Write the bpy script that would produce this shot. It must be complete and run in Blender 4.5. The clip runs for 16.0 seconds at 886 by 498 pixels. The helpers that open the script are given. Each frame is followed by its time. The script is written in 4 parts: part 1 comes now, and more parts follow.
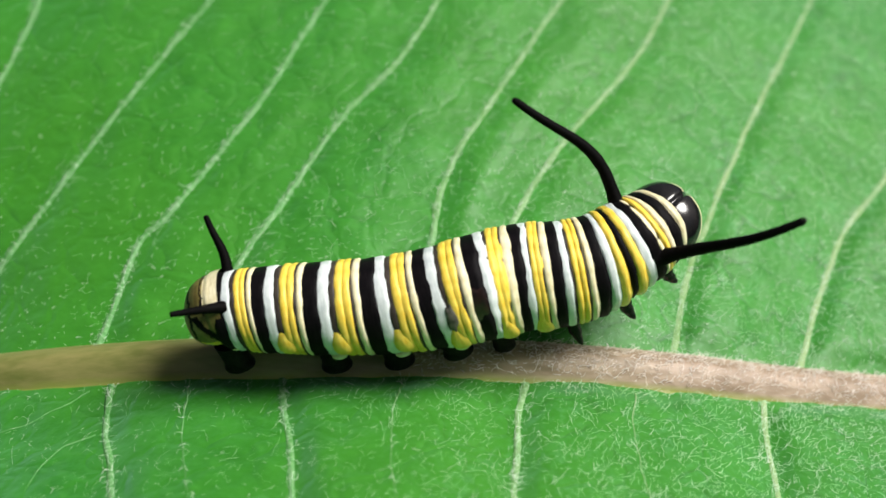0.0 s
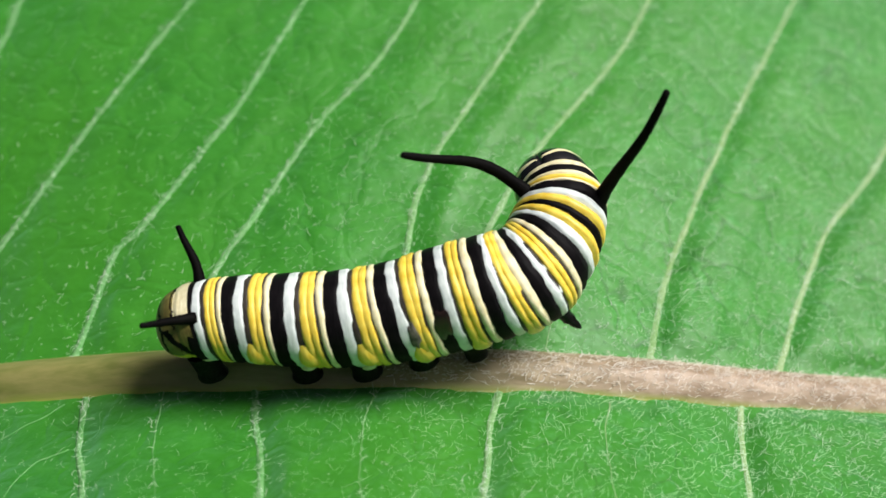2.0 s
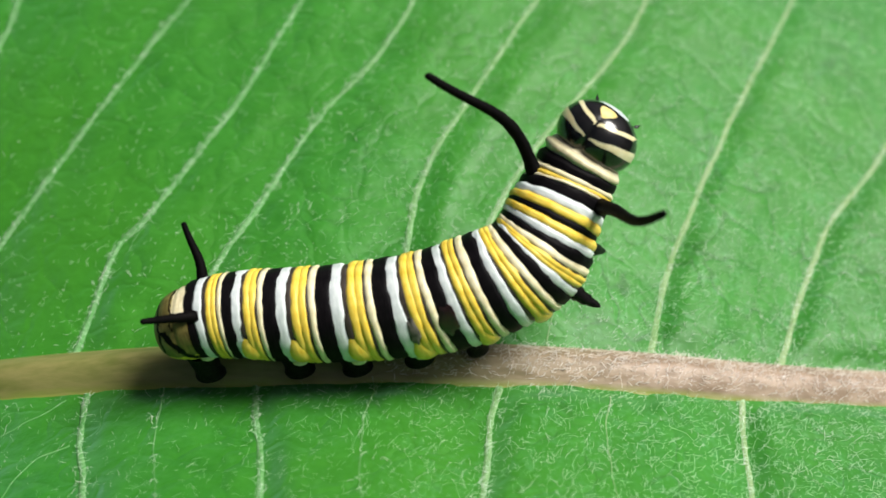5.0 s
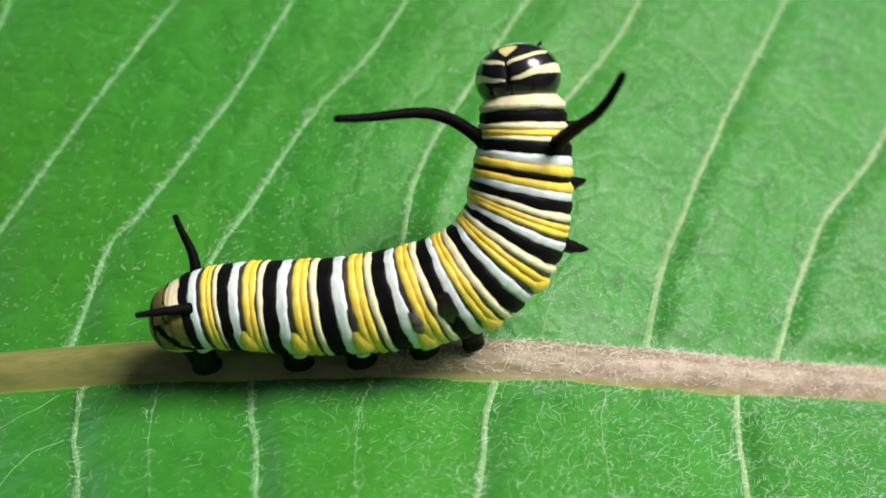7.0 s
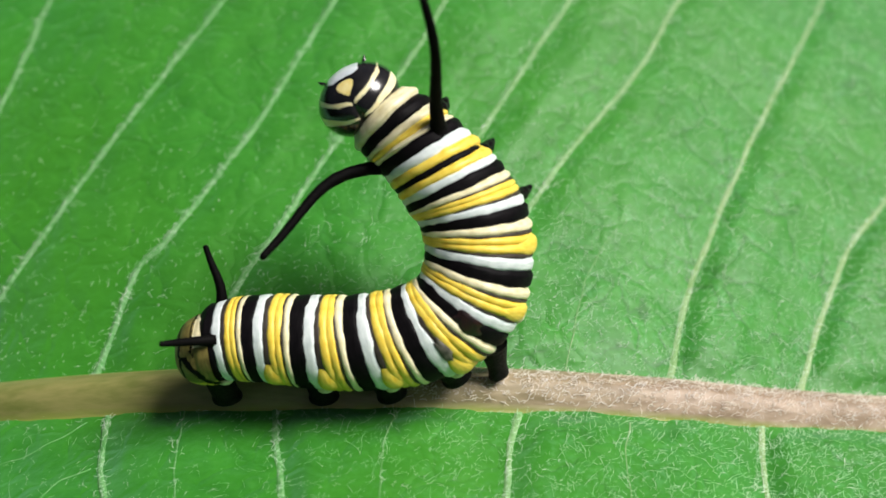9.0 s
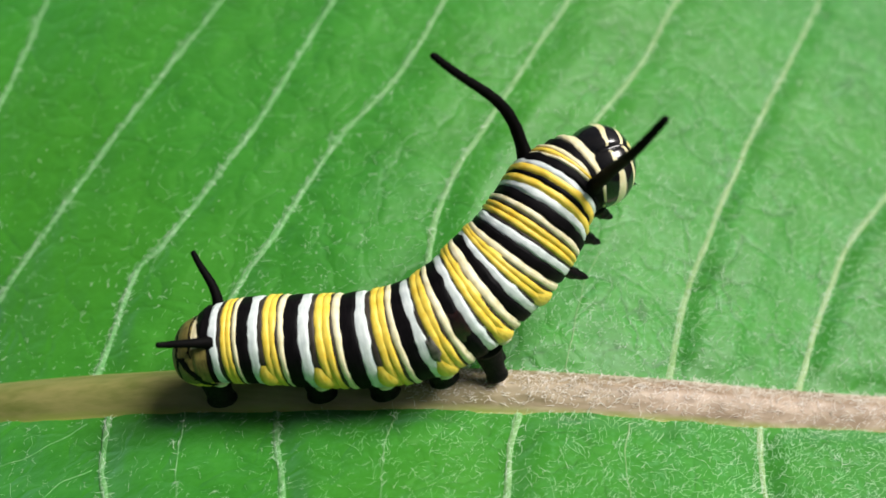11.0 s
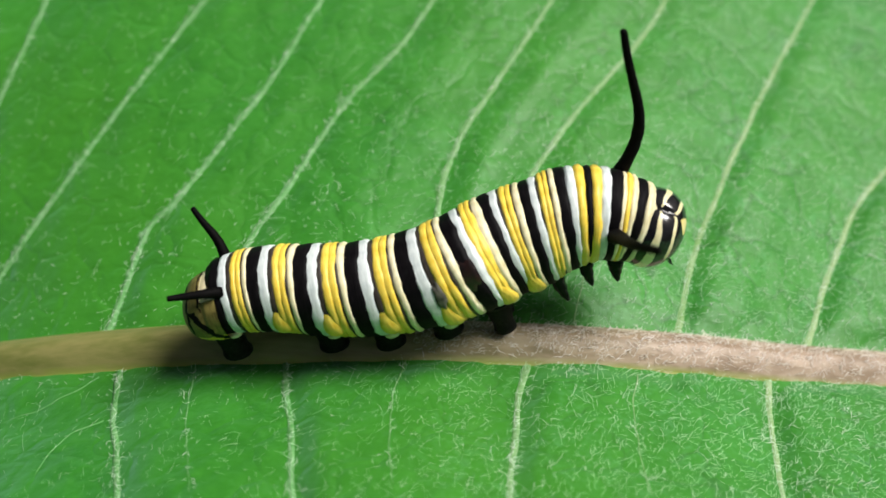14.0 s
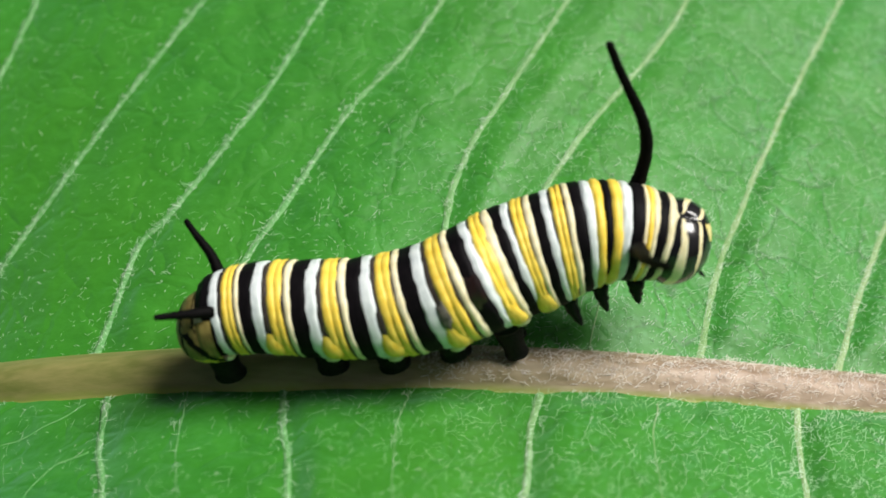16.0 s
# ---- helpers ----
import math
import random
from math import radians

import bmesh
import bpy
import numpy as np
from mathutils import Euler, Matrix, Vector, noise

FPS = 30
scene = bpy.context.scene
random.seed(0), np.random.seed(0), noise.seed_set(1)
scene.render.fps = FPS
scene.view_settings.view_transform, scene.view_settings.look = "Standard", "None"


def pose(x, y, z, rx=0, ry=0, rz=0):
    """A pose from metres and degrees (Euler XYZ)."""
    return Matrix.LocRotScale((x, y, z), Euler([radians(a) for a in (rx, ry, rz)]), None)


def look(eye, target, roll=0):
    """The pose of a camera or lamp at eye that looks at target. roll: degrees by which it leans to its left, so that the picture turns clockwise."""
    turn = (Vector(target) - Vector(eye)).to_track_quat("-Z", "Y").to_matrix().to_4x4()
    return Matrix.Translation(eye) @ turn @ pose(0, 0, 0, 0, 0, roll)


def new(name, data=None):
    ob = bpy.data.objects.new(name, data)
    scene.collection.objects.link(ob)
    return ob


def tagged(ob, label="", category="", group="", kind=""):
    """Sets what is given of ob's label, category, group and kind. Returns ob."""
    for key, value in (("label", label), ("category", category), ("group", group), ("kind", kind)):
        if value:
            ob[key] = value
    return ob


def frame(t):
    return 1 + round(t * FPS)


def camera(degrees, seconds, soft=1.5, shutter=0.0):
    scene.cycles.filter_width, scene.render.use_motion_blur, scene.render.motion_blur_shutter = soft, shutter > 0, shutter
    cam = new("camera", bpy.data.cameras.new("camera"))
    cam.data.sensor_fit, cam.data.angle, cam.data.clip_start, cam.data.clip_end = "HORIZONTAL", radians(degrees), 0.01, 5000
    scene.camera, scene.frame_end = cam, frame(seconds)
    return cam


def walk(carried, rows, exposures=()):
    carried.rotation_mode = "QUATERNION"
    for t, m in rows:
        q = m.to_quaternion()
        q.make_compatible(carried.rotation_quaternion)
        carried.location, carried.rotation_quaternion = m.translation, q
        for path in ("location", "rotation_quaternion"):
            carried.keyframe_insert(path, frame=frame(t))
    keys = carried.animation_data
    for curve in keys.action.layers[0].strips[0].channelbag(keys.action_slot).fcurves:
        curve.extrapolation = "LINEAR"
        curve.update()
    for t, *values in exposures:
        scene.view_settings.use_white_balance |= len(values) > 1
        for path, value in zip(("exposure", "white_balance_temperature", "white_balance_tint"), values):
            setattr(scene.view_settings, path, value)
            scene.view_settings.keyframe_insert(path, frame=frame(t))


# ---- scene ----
cam = camera(40.0, 16.0, soft=1.5)
cam.data.dof.use_dof = True
cam.data.dof.focus_distance = 0.0790
cam.data.dof.aperture_fstop = 31.0
PATH = [
    (0, pose(0.00000, -0.05010, 0.06160, 45.000, 0.000, 0.000)),
    (0.5, pose(0.00171, -0.04981, 0.06174, 44.764, 0.069, -0.422)),
    (1, pose(0.00211, -0.04919, 0.06220, 44.299, 0.164, -0.478)),
    (1.5, pose(0.00338, -0.04915, 0.06215, 44.002, 1.187, -0.216)),
    (2, pose(0.00317, -0.04815, 0.06303, 43.739, 1.123, 0.171)),
    (2.5, pose(0.00203, -0.04808, 0.06285, 43.732, -0.029, -0.277)),
    (3, pose(0.00292, -0.04833, 0.06271, 43.578, 0.948, -0.036)),
    (3.5, pose(0.00357, -0.04851, 0.06253, 43.604, 1.659, 0.306)),
    (4, pose(0.00390, -0.04832, 0.06273, 43.404, 1.798, 0.301)),
    (6.5, pose(0.00341, -0.04775, 0.06314, 43.332, 1.140, 0.239)),
    (7, pose(0.00350, -0.04779, 0.06304, 43.050, 1.210, 0.098)),
    (7.5, pose(0.00241, -0.04707, 0.06353, 43.667, 0.602, 0.104)),
    (8, pose(0.00234, -0.04706, 0.06396, 43.895, 1.152, 0.720)),
    (8.5, pose(0.00299, -0.04709, 0.06398, 43.600, 1.647, 0.781)),
    (9, pose(0.00323, -0.04678, 0.06427, 43.378, 1.778, 0.904)),
    (11.5, pose(0.00245, -0.04626, 0.06504, 42.648, 1.276, 0.511)),
    (12, pose(0.00217, -0.04610, 0.06509, 42.391, 0.796, 0.243)),
    (12.5, pose(0.00238, -0.04624, 0.06506, 42.648, 1.317, 0.481)),
    (13, pose(0.00135, -0.04617, 0.06490, 42.780, 0.185, 0.078)),
    (13.5, pose(0.00280, -0.04857, 0.06319, 43.326, 1.955, 0.958)),
    (14, pose(0.00326, -0.04927, 0.06279, 43.242, 2.207, 1.062)),
    (14.5, pose(0.00312, -0.04844, 0.06344, 43.292, 2.102, 1.130)),
    (15, pose(0.00322, -0.04858, 0.06337, 43.526, 2.247, 1.219)),
    (15.5, pose(0.00321, -0.04777, 0.06281, 43.395, 2.223, 1.258)),
    (16, pose(0.00330, -0.04478, 0.06022, 43.067, 2.531, 1.477)),
]
walk(cam, PATH, exposures=[(0.0, 0.09), (1.0, 0.03), (4.0, 0.03), (9.0, 0.03), (12.5, 0.0), (14.0, -0.04), (16.0, -0.02)])

# ---- light: a bright overcast sky with a broad, soft sun ----
SUN_EL, SUN_AZ = 55.0, 80.0
world = bpy.data.worlds.new("sky")
scene.world = world
world.use_nodes = True
wn = world.node_tree.nodes
sky = wn.new("ShaderNodeTexSky")
sky.sky_type = "NISHITA"
sky.sun_disc = False
sky.sun_elevation = radians(SUN_EL)
sky.sun_rotation = radians(SUN_AZ)
sky.air_density, sky.dust_density, sky.ozone_density = 0.6, 8.0, 1.0
wn["Background"].inputs["Strength"].default_value = 0.034
world.node_tree.links.new(sky.outputs[0], wn["Background"].inputs["Color"])
sun = new("sun", bpy.data.lights.new("sun", "SUN"))
sun.data.energy, sun.data.angle, sun.data.color = 5.15, radians(30), (1.0, 0.975, 0.94)
az, el = radians(SUN_AZ), radians(SUN_EL)
sun.matrix_basis = look(Vector((math.sin(az) * math.cos(el), math.cos(az) * math.cos(el), math.sin(el))), (0, 0, 0))

MM = 0.001

# ---- materials ----


class Mat:
    """A node material: principled shader, colour ramps over noise, and bump."""

    def __init__(self, name, rough=0.5, spec=0.5):
        self.m = bpy.data.materials.new(name)
        self.m.use_nodes = True
        self.t = self.m.node_tree
        self.b = self.t.nodes["Principled BSDF"]
        self.b.inputs["Roughness"].default_value = rough
        self.b.inputs["Specular IOR Level"].default_value = spec
        self.co = self.node("ShaderNodeTexCoord").outputs["Object"]

    def node(self, kind, **kw):
        n = self.t.nodes.new(kind)
        for k, v in kw.items():
            n.inputs[k.replace("_", " ")].default_value = v
        return n

    def link(self, a, b):
        self.t.links.new(a, b)

    def noise(self, scale, detail=3.0, rough=0.55, co=None):
        n = self.node("ShaderNodeTexNoise", Scale=scale, Detail=detail, Roughness=rough)
        self.link(co or self.co, n.inputs["Vector"])
        return n.outputs["Fac"]

    def warp(self, scale):
        n = self.node("ShaderNodeTexNoise", Scale=scale, Detail=2.0)
        self.link(self.co, n.inputs["Vector"])
        return n.outputs["Color"]

    def ramp(self, fac, *stops):
        n = self.node("ShaderNodeValToRGB")
        e = n.color_ramp.elements
        while len(e) < len(stops):
            e.new(0.5)
        for el_, (p, c) in zip(e, stops):
            el_.position, el_.color = p, (*c, 1) if len(c) == 3 else c
        self.link(fac, n.inputs[0])
        return n.outputs[0]

    def mix(self, fac, a, b, blend="MIX"):
        n = self.t.nodes.new("ShaderNodeMix")
        n.data_type, n.blend_type = "RGBA", blend
        for s, v in ((0, fac), (6, a), (7, b)):
            if hasattr(v, "is_linked"):
                self.link(v, n.inputs[s])
            else:
                n.inputs[s].default_value = v if s == 0 else (*v, 1)
        return n.outputs[2]

    def colour(self, out):
        self.link(out, self.b.inputs["Base Color"])

    def bump(self, *layers):
        last = None
        for height, strength, dist in layers:
            n = self.node("ShaderNodeBump", Strength=strength, Distance=dist)
            self.link(height, n.inputs["Height"])
            if last:
                self.link(last, n.inputs["Normal"])
            last = n.outputs["Normal"]
        self.link(last, self.b.inputs["Normal"])


def skin(name, dark, light, rough, fold=0.35, spec=0.35):
    """Caterpillar skin: fine folds round the body, faint mottling."""
    k = Mat(name, rough, spec)
    mp = k.node("ShaderNodeMapping")
    mp.inputs["Scale"].default_value = (1.0, 0.22, 0.22)
    k.link(k.co, mp.inputs["Vector"])
    folds = k.noise(5200, 2.0, 0.5, mp.outputs[0])
    mott = k.noise(1600, 4.0)
    k.colour(k.mix(0.35, k.ramp(mott, (0.3, dark), (0.62, light)), k.ramp(folds, (0.35, dark), (0.55, light))))
    k.bump((folds, fold, 0.00012), (k.noise(9000, 2.0), 0.25, 0.00004))
    return k.m


YELLOW = skin("yellow_skin", (0.76, 0.49, 0.03), (0.89, 0.68, 0.11), 0.36)
CREAM = skin("cream_skin", (0.62, 0.54, 0.27), (0.85, 0.79, 0.54), 0.38)
WHITE = skin("white_skin", (0.50, 0.57, 0.57), (0.74, 0.80, 0.78), 0.36)
BLACK = skin("black_skin", (0.002, 0.002, 0.0025), (0.006, 0.005, 0.006), 0.55, spec=0.06)
DARK = skin("dark_brown_skin", (0.014, 0.012, 0.010), (0.058, 0.047, 0.038), 0.5, spec=0.2)
OLIVE = skin("olive_skin", (0.07, 0.056, 0.014), (0.24, 0.195, 0.055), 0.45)
BELLY = skin("grey_black_belly", (0.012, 0.012, 0.011), (0.05, 0.045, 0.04), 0.5)


def plain(name, dark, light, rough, scale=2500, bump=0.2, coat=0.0):
    k = Mat(name, rough, 0.5)
    k.colour(k.ramp(k.noise(scale, 4.0), (0.35, dark), (0.65, light)))
    k.bump((k.noise(scale * 3, 3.0), bump, 0.00004))
    k.b.inputs["Coat Weight"].default_value = coat
    k.b.inputs["Specular IOR Level"].default_value = {"matt": 0.06, "dark": 0.07}.get(name[:4], 0.5)
    k.b.inputs["Coat Roughness"].default_value = 0.12
    return k.m


SHINY = plain("shiny_black_shell", (0.006, 0.006, 0.007), (0.014, 0.013, 0.013), 0.2, 1500, 0.12, 0.35)
SHELL_CREAM = plain("cream_shell", (0.78, 0.68, 0.36), (0.88, 0.82, 0.54), 0.28, 1500, 0.12, 0.3)
SHELL_YELLOW = plain("yellow_shell", (0.74, 0.60, 0.20), (0.85, 0.74, 0.34), 0.28, 1500, 0.12, 0.3)
SHELL_WHITE = plain("white_lip", (0.55, 0.62, 0.66), (0.75, 0.80, 0.82), 0.3, 1500, 0.1, 0.2)
FOOT = plain("dark_foot", (0.003, 0.003, 0.003), (0.012, 0.011, 0.011), 0.45, 5000, 0.8)
LEG = plain("dark_leg_shell", (0.003, 0.003, 0.003), (0.010, 0.009, 0.009), 0.25, 2500, 0.2, 0.12)
MATT = plain("matt_black_flesh", (0.0012, 0.0012, 0.0012), (0.0035, 0.003, 0.003), 0.65, 4000, 0.5)


def leaf_material():
    k = Mat("leaf_green", 0.5, 0.36)
    big = k.noise(45, 3.0)
    mid = k.noise(240, 5.0, 0.6)
    fine = k.noise(1500, 4.0, 0.6)
    base = k.mix(big, (0.009, 0.130, 0.002), (0.023, 0.187, 0.005))
    base = k.mix(k.ramp(mid, (0.35, (0, 0, 0)), (0.7, (1, 1, 1))), base, (0.032, 0.222, 0.012))
    # pale down (its sheen is in the colour) and creases grow towards the tip
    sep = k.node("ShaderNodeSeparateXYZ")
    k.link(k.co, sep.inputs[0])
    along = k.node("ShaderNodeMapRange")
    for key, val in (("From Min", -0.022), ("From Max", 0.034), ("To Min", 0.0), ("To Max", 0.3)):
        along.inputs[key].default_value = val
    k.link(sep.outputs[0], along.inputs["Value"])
    vo = k.node("ShaderNodeTexVoronoi", Scale=250.0)
    vo.feature = "DISTANCE_TO_EDGE"
    wob = k.mix(0.006, k.co, k.warp(220.0))
    k.link(wob, vo.inputs["Vector"])
    net = k.ramp(vo.outputs["Distance"], (0.0, (0, 0, 0)), (0.12, (0.8, 0.8, 0.8)), (0.4, (1, 1, 1)))
    crease = k.mix(k.ramp(k.noise(160, 2.0), (0.44, (0, 0, 0)), (0.58, (1, 1, 1))), (0, 0, 0), k.ramp(vo.outputs["Distance"], (0.0, (0.75, 0.75, 0.75)), (0.04, (0, 0, 0))))
    crease = k.mix(k.ramp(along.outputs[0], (0.06, (0.25, 0.25, 0.25)), (0.2, (1, 1, 1))), (0, 0, 0), crease)
    base = k.mix(crease, base, (0.006, 0.070, 0.002))
    base = k.mix(k.ramp(k.noise(28, 2.0), (0.4, (0, 0, 0)), (0.65, (0.5, 0.5, 0.5))), base, (0.038, 0.195, 0.002))
    base = k.mix(k.ramp(fine, (0.45, (0, 0, 0)), (0.75, (0.35, 0.35, 0.35))), base, (0.056, 0.27, 0.022))
    # pale speckle for fine hairs and the haze of sheen on them, as colour
    down_sheen = k.mix(k.ramp(k.noise(2600, 3.0, 0.65), (0.48, (0, 0, 0)), (0.62, (1, 1, 1))), (0, 0, 0), k.ramp(k.noise(330, 3.0), (0.35, (0.1, 0.1, 0.1)), (0.65, (1, 1, 1))))
    base = k.mix(k.mix(along.outputs[0], (0, 0, 0), down_sheen), base, (0.21, 0.52, 0.26))
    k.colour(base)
    k.b.inputs["Sheen Weight"].default_value = 0.85
    k.b.inputs["Sheen Roughness"].default_value = 0.4
    k.b.inputs["Sheen Tint"].default_value = (0.48, 1.0, 0.78, 1)
    k.bump((net, 0.28, 0.0002), (mid, 0.45, 0.0004), (fine, 0.42, 0.00007))
    return k.m


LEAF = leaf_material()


def vein_material():
    k = Mat("pale_green_vein", 0.6, 0.3)
    n1, n2 = k.noise(500, 4.0, 0.65), k.noise(3200, 4.0, 0.7)
    sep = k.node("ShaderNodeSeparateXYZ")
    k.link(k.co, sep.inputs[0])
    along = k.node("ShaderNodeMapRange")
    for key, val in (("From Min", -0.010), ("From Max", 0.022)):
        along.inputs[key].default_value = val
    k.link(sep.outputs[0], along.inputs["Value"])
    stalk = k.ramp(n1, (0.35, (0.075, 0.27, 0.06)), (0.65, (0.14, 0.37, 0.12)))
    tip = k.ramp(n1, (0.35, (0.19, 0.33, 0.11)), (0.65, (0.31, 0.43, 0.22)))
    c = k.mix(along.outputs[0], stalk, tip)
    k.colour(k.mix(k.ramp(n2, (0.45, (0, 0, 0)), (0.70, (0.45, 0.45, 0.45))), c, (0.44, 0.58, 0.38)))
    k.bump((n2, 0.9, 0.0001))
    return k.m


VEIN = vein_material()


def rib_material():
    k = Mat("pinkish_midrib", 0.5, 0.35)
    mp = k.node("ShaderNodeMapping")
    mp.inputs["Scale"].default_value = (0.25, 1.0, 1.0)
    k.link(k.co, mp.inputs["Vector"])
    n1, n2 = k.noise(420, 4.0, 0.6, mp.outputs[0]), k.noise(1700, 4.0, 0.6, mp.outputs[0])
    sep = k.node("ShaderNodeSeparateXYZ")
    k.link(k.co, sep.inputs[0])
    along = k.node("ShaderNodeMapRange")
    for key, val in (("From Min", -0.020), ("From Max", 0.016)):
        along.inputs[key].default_value = val
    k.link(sep.outputs[0], along.inputs["Value"])
    tan = k.ramp(n1, (0.35, (0.15, 0.17, 0.04)), (0.6, (0.23, 0.225, 0.07)))
    pink = k.ramp(n1, (0.35, (0.22, 0.155, 0.10)), (0.6, (0.37, 0.275, 0.20)))
    c = k.mix(along.outputs[0], tan, pink)
    rim = k.node("ShaderNodeAttribute")
    rim.attribute_name = "edge"
    c = k.mix(rim.outputs["Fac"], c, (0.27, 0.33, 0.06))
    k.colour(k.mix(k.ramp(n2, (0.4, (0, 0, 0)), (0.7, (0.5, 0.5, 0.5))), c, k.mix(along.outputs[0], (0.30, 0.27, 0.10), (0.54, 0.43, 0.33))))
    k.bump((n2, 0.4, 0.0001))
    return k.m


RIB = rib_material()


def hair_material(name, dark, light):
    k = Mat(name, 0.35, 0.6)
    col = k.ramp(k.noise(700, 2.0), (0.35, dark), (0.65, light))
    k.colour(col)
    tr = k.node("ShaderNodeBsdfTranslucent")
    k.link(col, tr.inputs["Color"])
    mx = k.node("ShaderNodeMixShader", Fac=0.45)
    k.link(k.b.outputs[0], mx.inputs[1])
    k.link(tr.outputs[0], mx.inputs[2])
    k.link(mx.outputs[0], k.t.nodes["Material Output"].inputs["Surface"])
    return k.m


HAIR = hair_material("white_leaf_hair", (0.46, 0.76, 0.46), (0.93, 0.97, 0.91))
RIB_HAIR = hair_material("pinkish_white_hair", (0.92, 0.86, 0.78), (0.98, 0.96, 0.93))


# ---- mesh helpers ----
def mesh_of(name, verts, faces, mats, index=None, smooth=True):
    me = bpy.data.meshes.new(name)
    me.from_pydata([tuple(v) for v in np.asarray(verts, float) * MM], [], faces)
    for m in mats:
        me.materials.append(m)
    if index is not None:
        me.polygons.foreach_set("material_index", index)
    if smooth:
        me.polygons.foreach_set("use_smooth", [True] * len(me.polygons))
    me.update()
    return me


def part(name, me, parent, label="", kind=""):
    ob = new(name, me)
    ob.parent = parent
    return tagged(ob, label, kind=kind)


def strip(nu, nv, closed):
    """Faces of a grid of nu rows of nv vertices, closed round the rows or not."""
    out = []
    for a in range(nu - 1):
        for b in range(nv if closed else nv - 1):
            c = (b + 1) % nv
            out.append((a * nv + b, a * nv + c, (a + 1) * nv + c, (a + 1) * nv + b))
    return out


def smooth_line(points, n):
    """n points of a Catmull-Rom curve through the points."""
    p = [np.array(points[0], float)]
    for q in points[1:]:
        gap = np.array(q, float) - p[-1]
        k = max(1, int(np.hypot(*gap) / 9))
        last = p[-1]
        p += [last + gap * (i + 1) / k for i in range(k)]
    p = np.array(p)
    p = np.vstack([2 * p[0] - p[1], p, 2 * p[-1] - p[-2]])
    t = np.linspace(0, len(p) - 3 - 1e-9, 4 * n)
    i = t.astype(int)
    f = (t - i)[:, None]
    a, b, c, d = p[i], p[i + 1], p[i + 2], p[i + 3]
    q = 0.5 * (2 * b + (c - a) * f + (2 * a - 5 * b + 4 * c - d) * f**2 + (3 * b - a - 3 * c + d) * f**3)
    run = np.r_[0, np.cumsum(np.hypot(*np.diff(q, axis=0).T))]
    even = np.linspace(0, run[-1], n)
    return np.stack([np.interp(even, run, q[:, 0]), np.interp(even, run, q[:, 1])], -1)


def wave(x, y, f, seed):
    """A cheap smooth noise over arrays, -1 to 1."""
    r = np.random.RandomState(seed)
    out = 0
    for k in range(6):
        a, ph, q = r.uniform(0, 6.28), r.uniform(0, 6.28), f * r.uniform(0.5, 1.6)
        out = out + np.sin((x * math.cos(a) + y * math.sin(a)) * q + ph)
    return out / 4.0


# ---- the leaf: blade, midrib, side veins, hairs ----
def rib_low(x):
    """The near edge of the midrib, in mm."""
    x = np.asarray(x, float)
    u = np.abs(x - -4.48)
    return 0.32 + 0.00243 * np.where(u < 40, u * u, 80 * u - 1600)


def sag(x, y):
    """The height of the leaf as a whole, in mm: it arches along the midrib, and both halves fold up from it."""
    u = np.abs(np.asarray(x, float) + 6)
    along = np.where(u < 26, u * u, 52 * u - 676)
    far, near = np.maximum(y - 2.5, 0), np.maximum(0.5 - y, 0)
    # the arch flattens towards the far margin on the stalk's side
    k = np.clip((y - 4) / 30, 0, 1)
    along = along * (1 - 0.65 * k * k * (3 - 2 * k) * (np.asarray(x) < -6))
    return -0.0062 * along + 0.17 * far**2 / (far + 4) + 0.30 * near**2 / (near + 4)


RIB_W, RIB_H = 1.85, 1.0


def rib_z(t):
    """Height of the midrib over the crest line at t of its half width."""
    return RIB_H * np.maximum(0.0, np.cos(np.asarray(t) * math.pi / 2)) ** 0.85 - 0.30 + 0.18 * (1 - np.abs(t))


UPPER_NEAR_STALK = [
    [(-74.2, 6.8), (-66.6, 14.4), (-55.5, 24.3), (-45.5, 38.7)],
    [(-49.3, 5.4), (-46.8, 8.7), (-40.3, 16.2), (-35.6, 30.0), (-33.6, 42.2)],
    [(-37.2, 4.6), (-36.3, 6.1), (-32.7, 12.4), (-27.2, 21.9), (-20.3, 34.5), (-16.1, 44.0)],
    [(-23.7, 4.1), (-22.0, 12.2), (-19.9, 15.1), (-14.2, 24.9), (-11.0, 32.7), (-5.7, 45.5)],
    [(-17.1, 3.3), (-14.1, 10.5), (-11.6, 15.4), (-7.6, 23.5), (-3.9, 28.5), (-0.4, 36.2), (3.4, 47.1)],
]
UPPER_NEAR_TIP = [
    [(-1.8, 2.8), (-0.8, 11.8), (0.4, 18.4), (3.7, 25.2), (7.0, 31.9), (10.7, 39.4), (14.3, 48.1)],
    [(1.7, 2.9), (5.1, 13.9), (9.5, 22.4), (15.7, 32.1), (19.9, 40.9), (24.3, 49.8)],
    [(15.8, 4.0), (17.7, 11.1), (21.4, 20.0), (26.2, 30.4), (30.4, 38.6), (35.6, 49.3)],
    [(25.3, 5.0), (28.3, 12.3), (32.2, 19.8), (37.2, 26.5), (44.2, 38.4), (50.7, 49.4)],
    [(40.5, 6.6), (43.8, 13.5), (49.0, 23.0), (57.1, 35.8), (64.0, 46.0)],
]
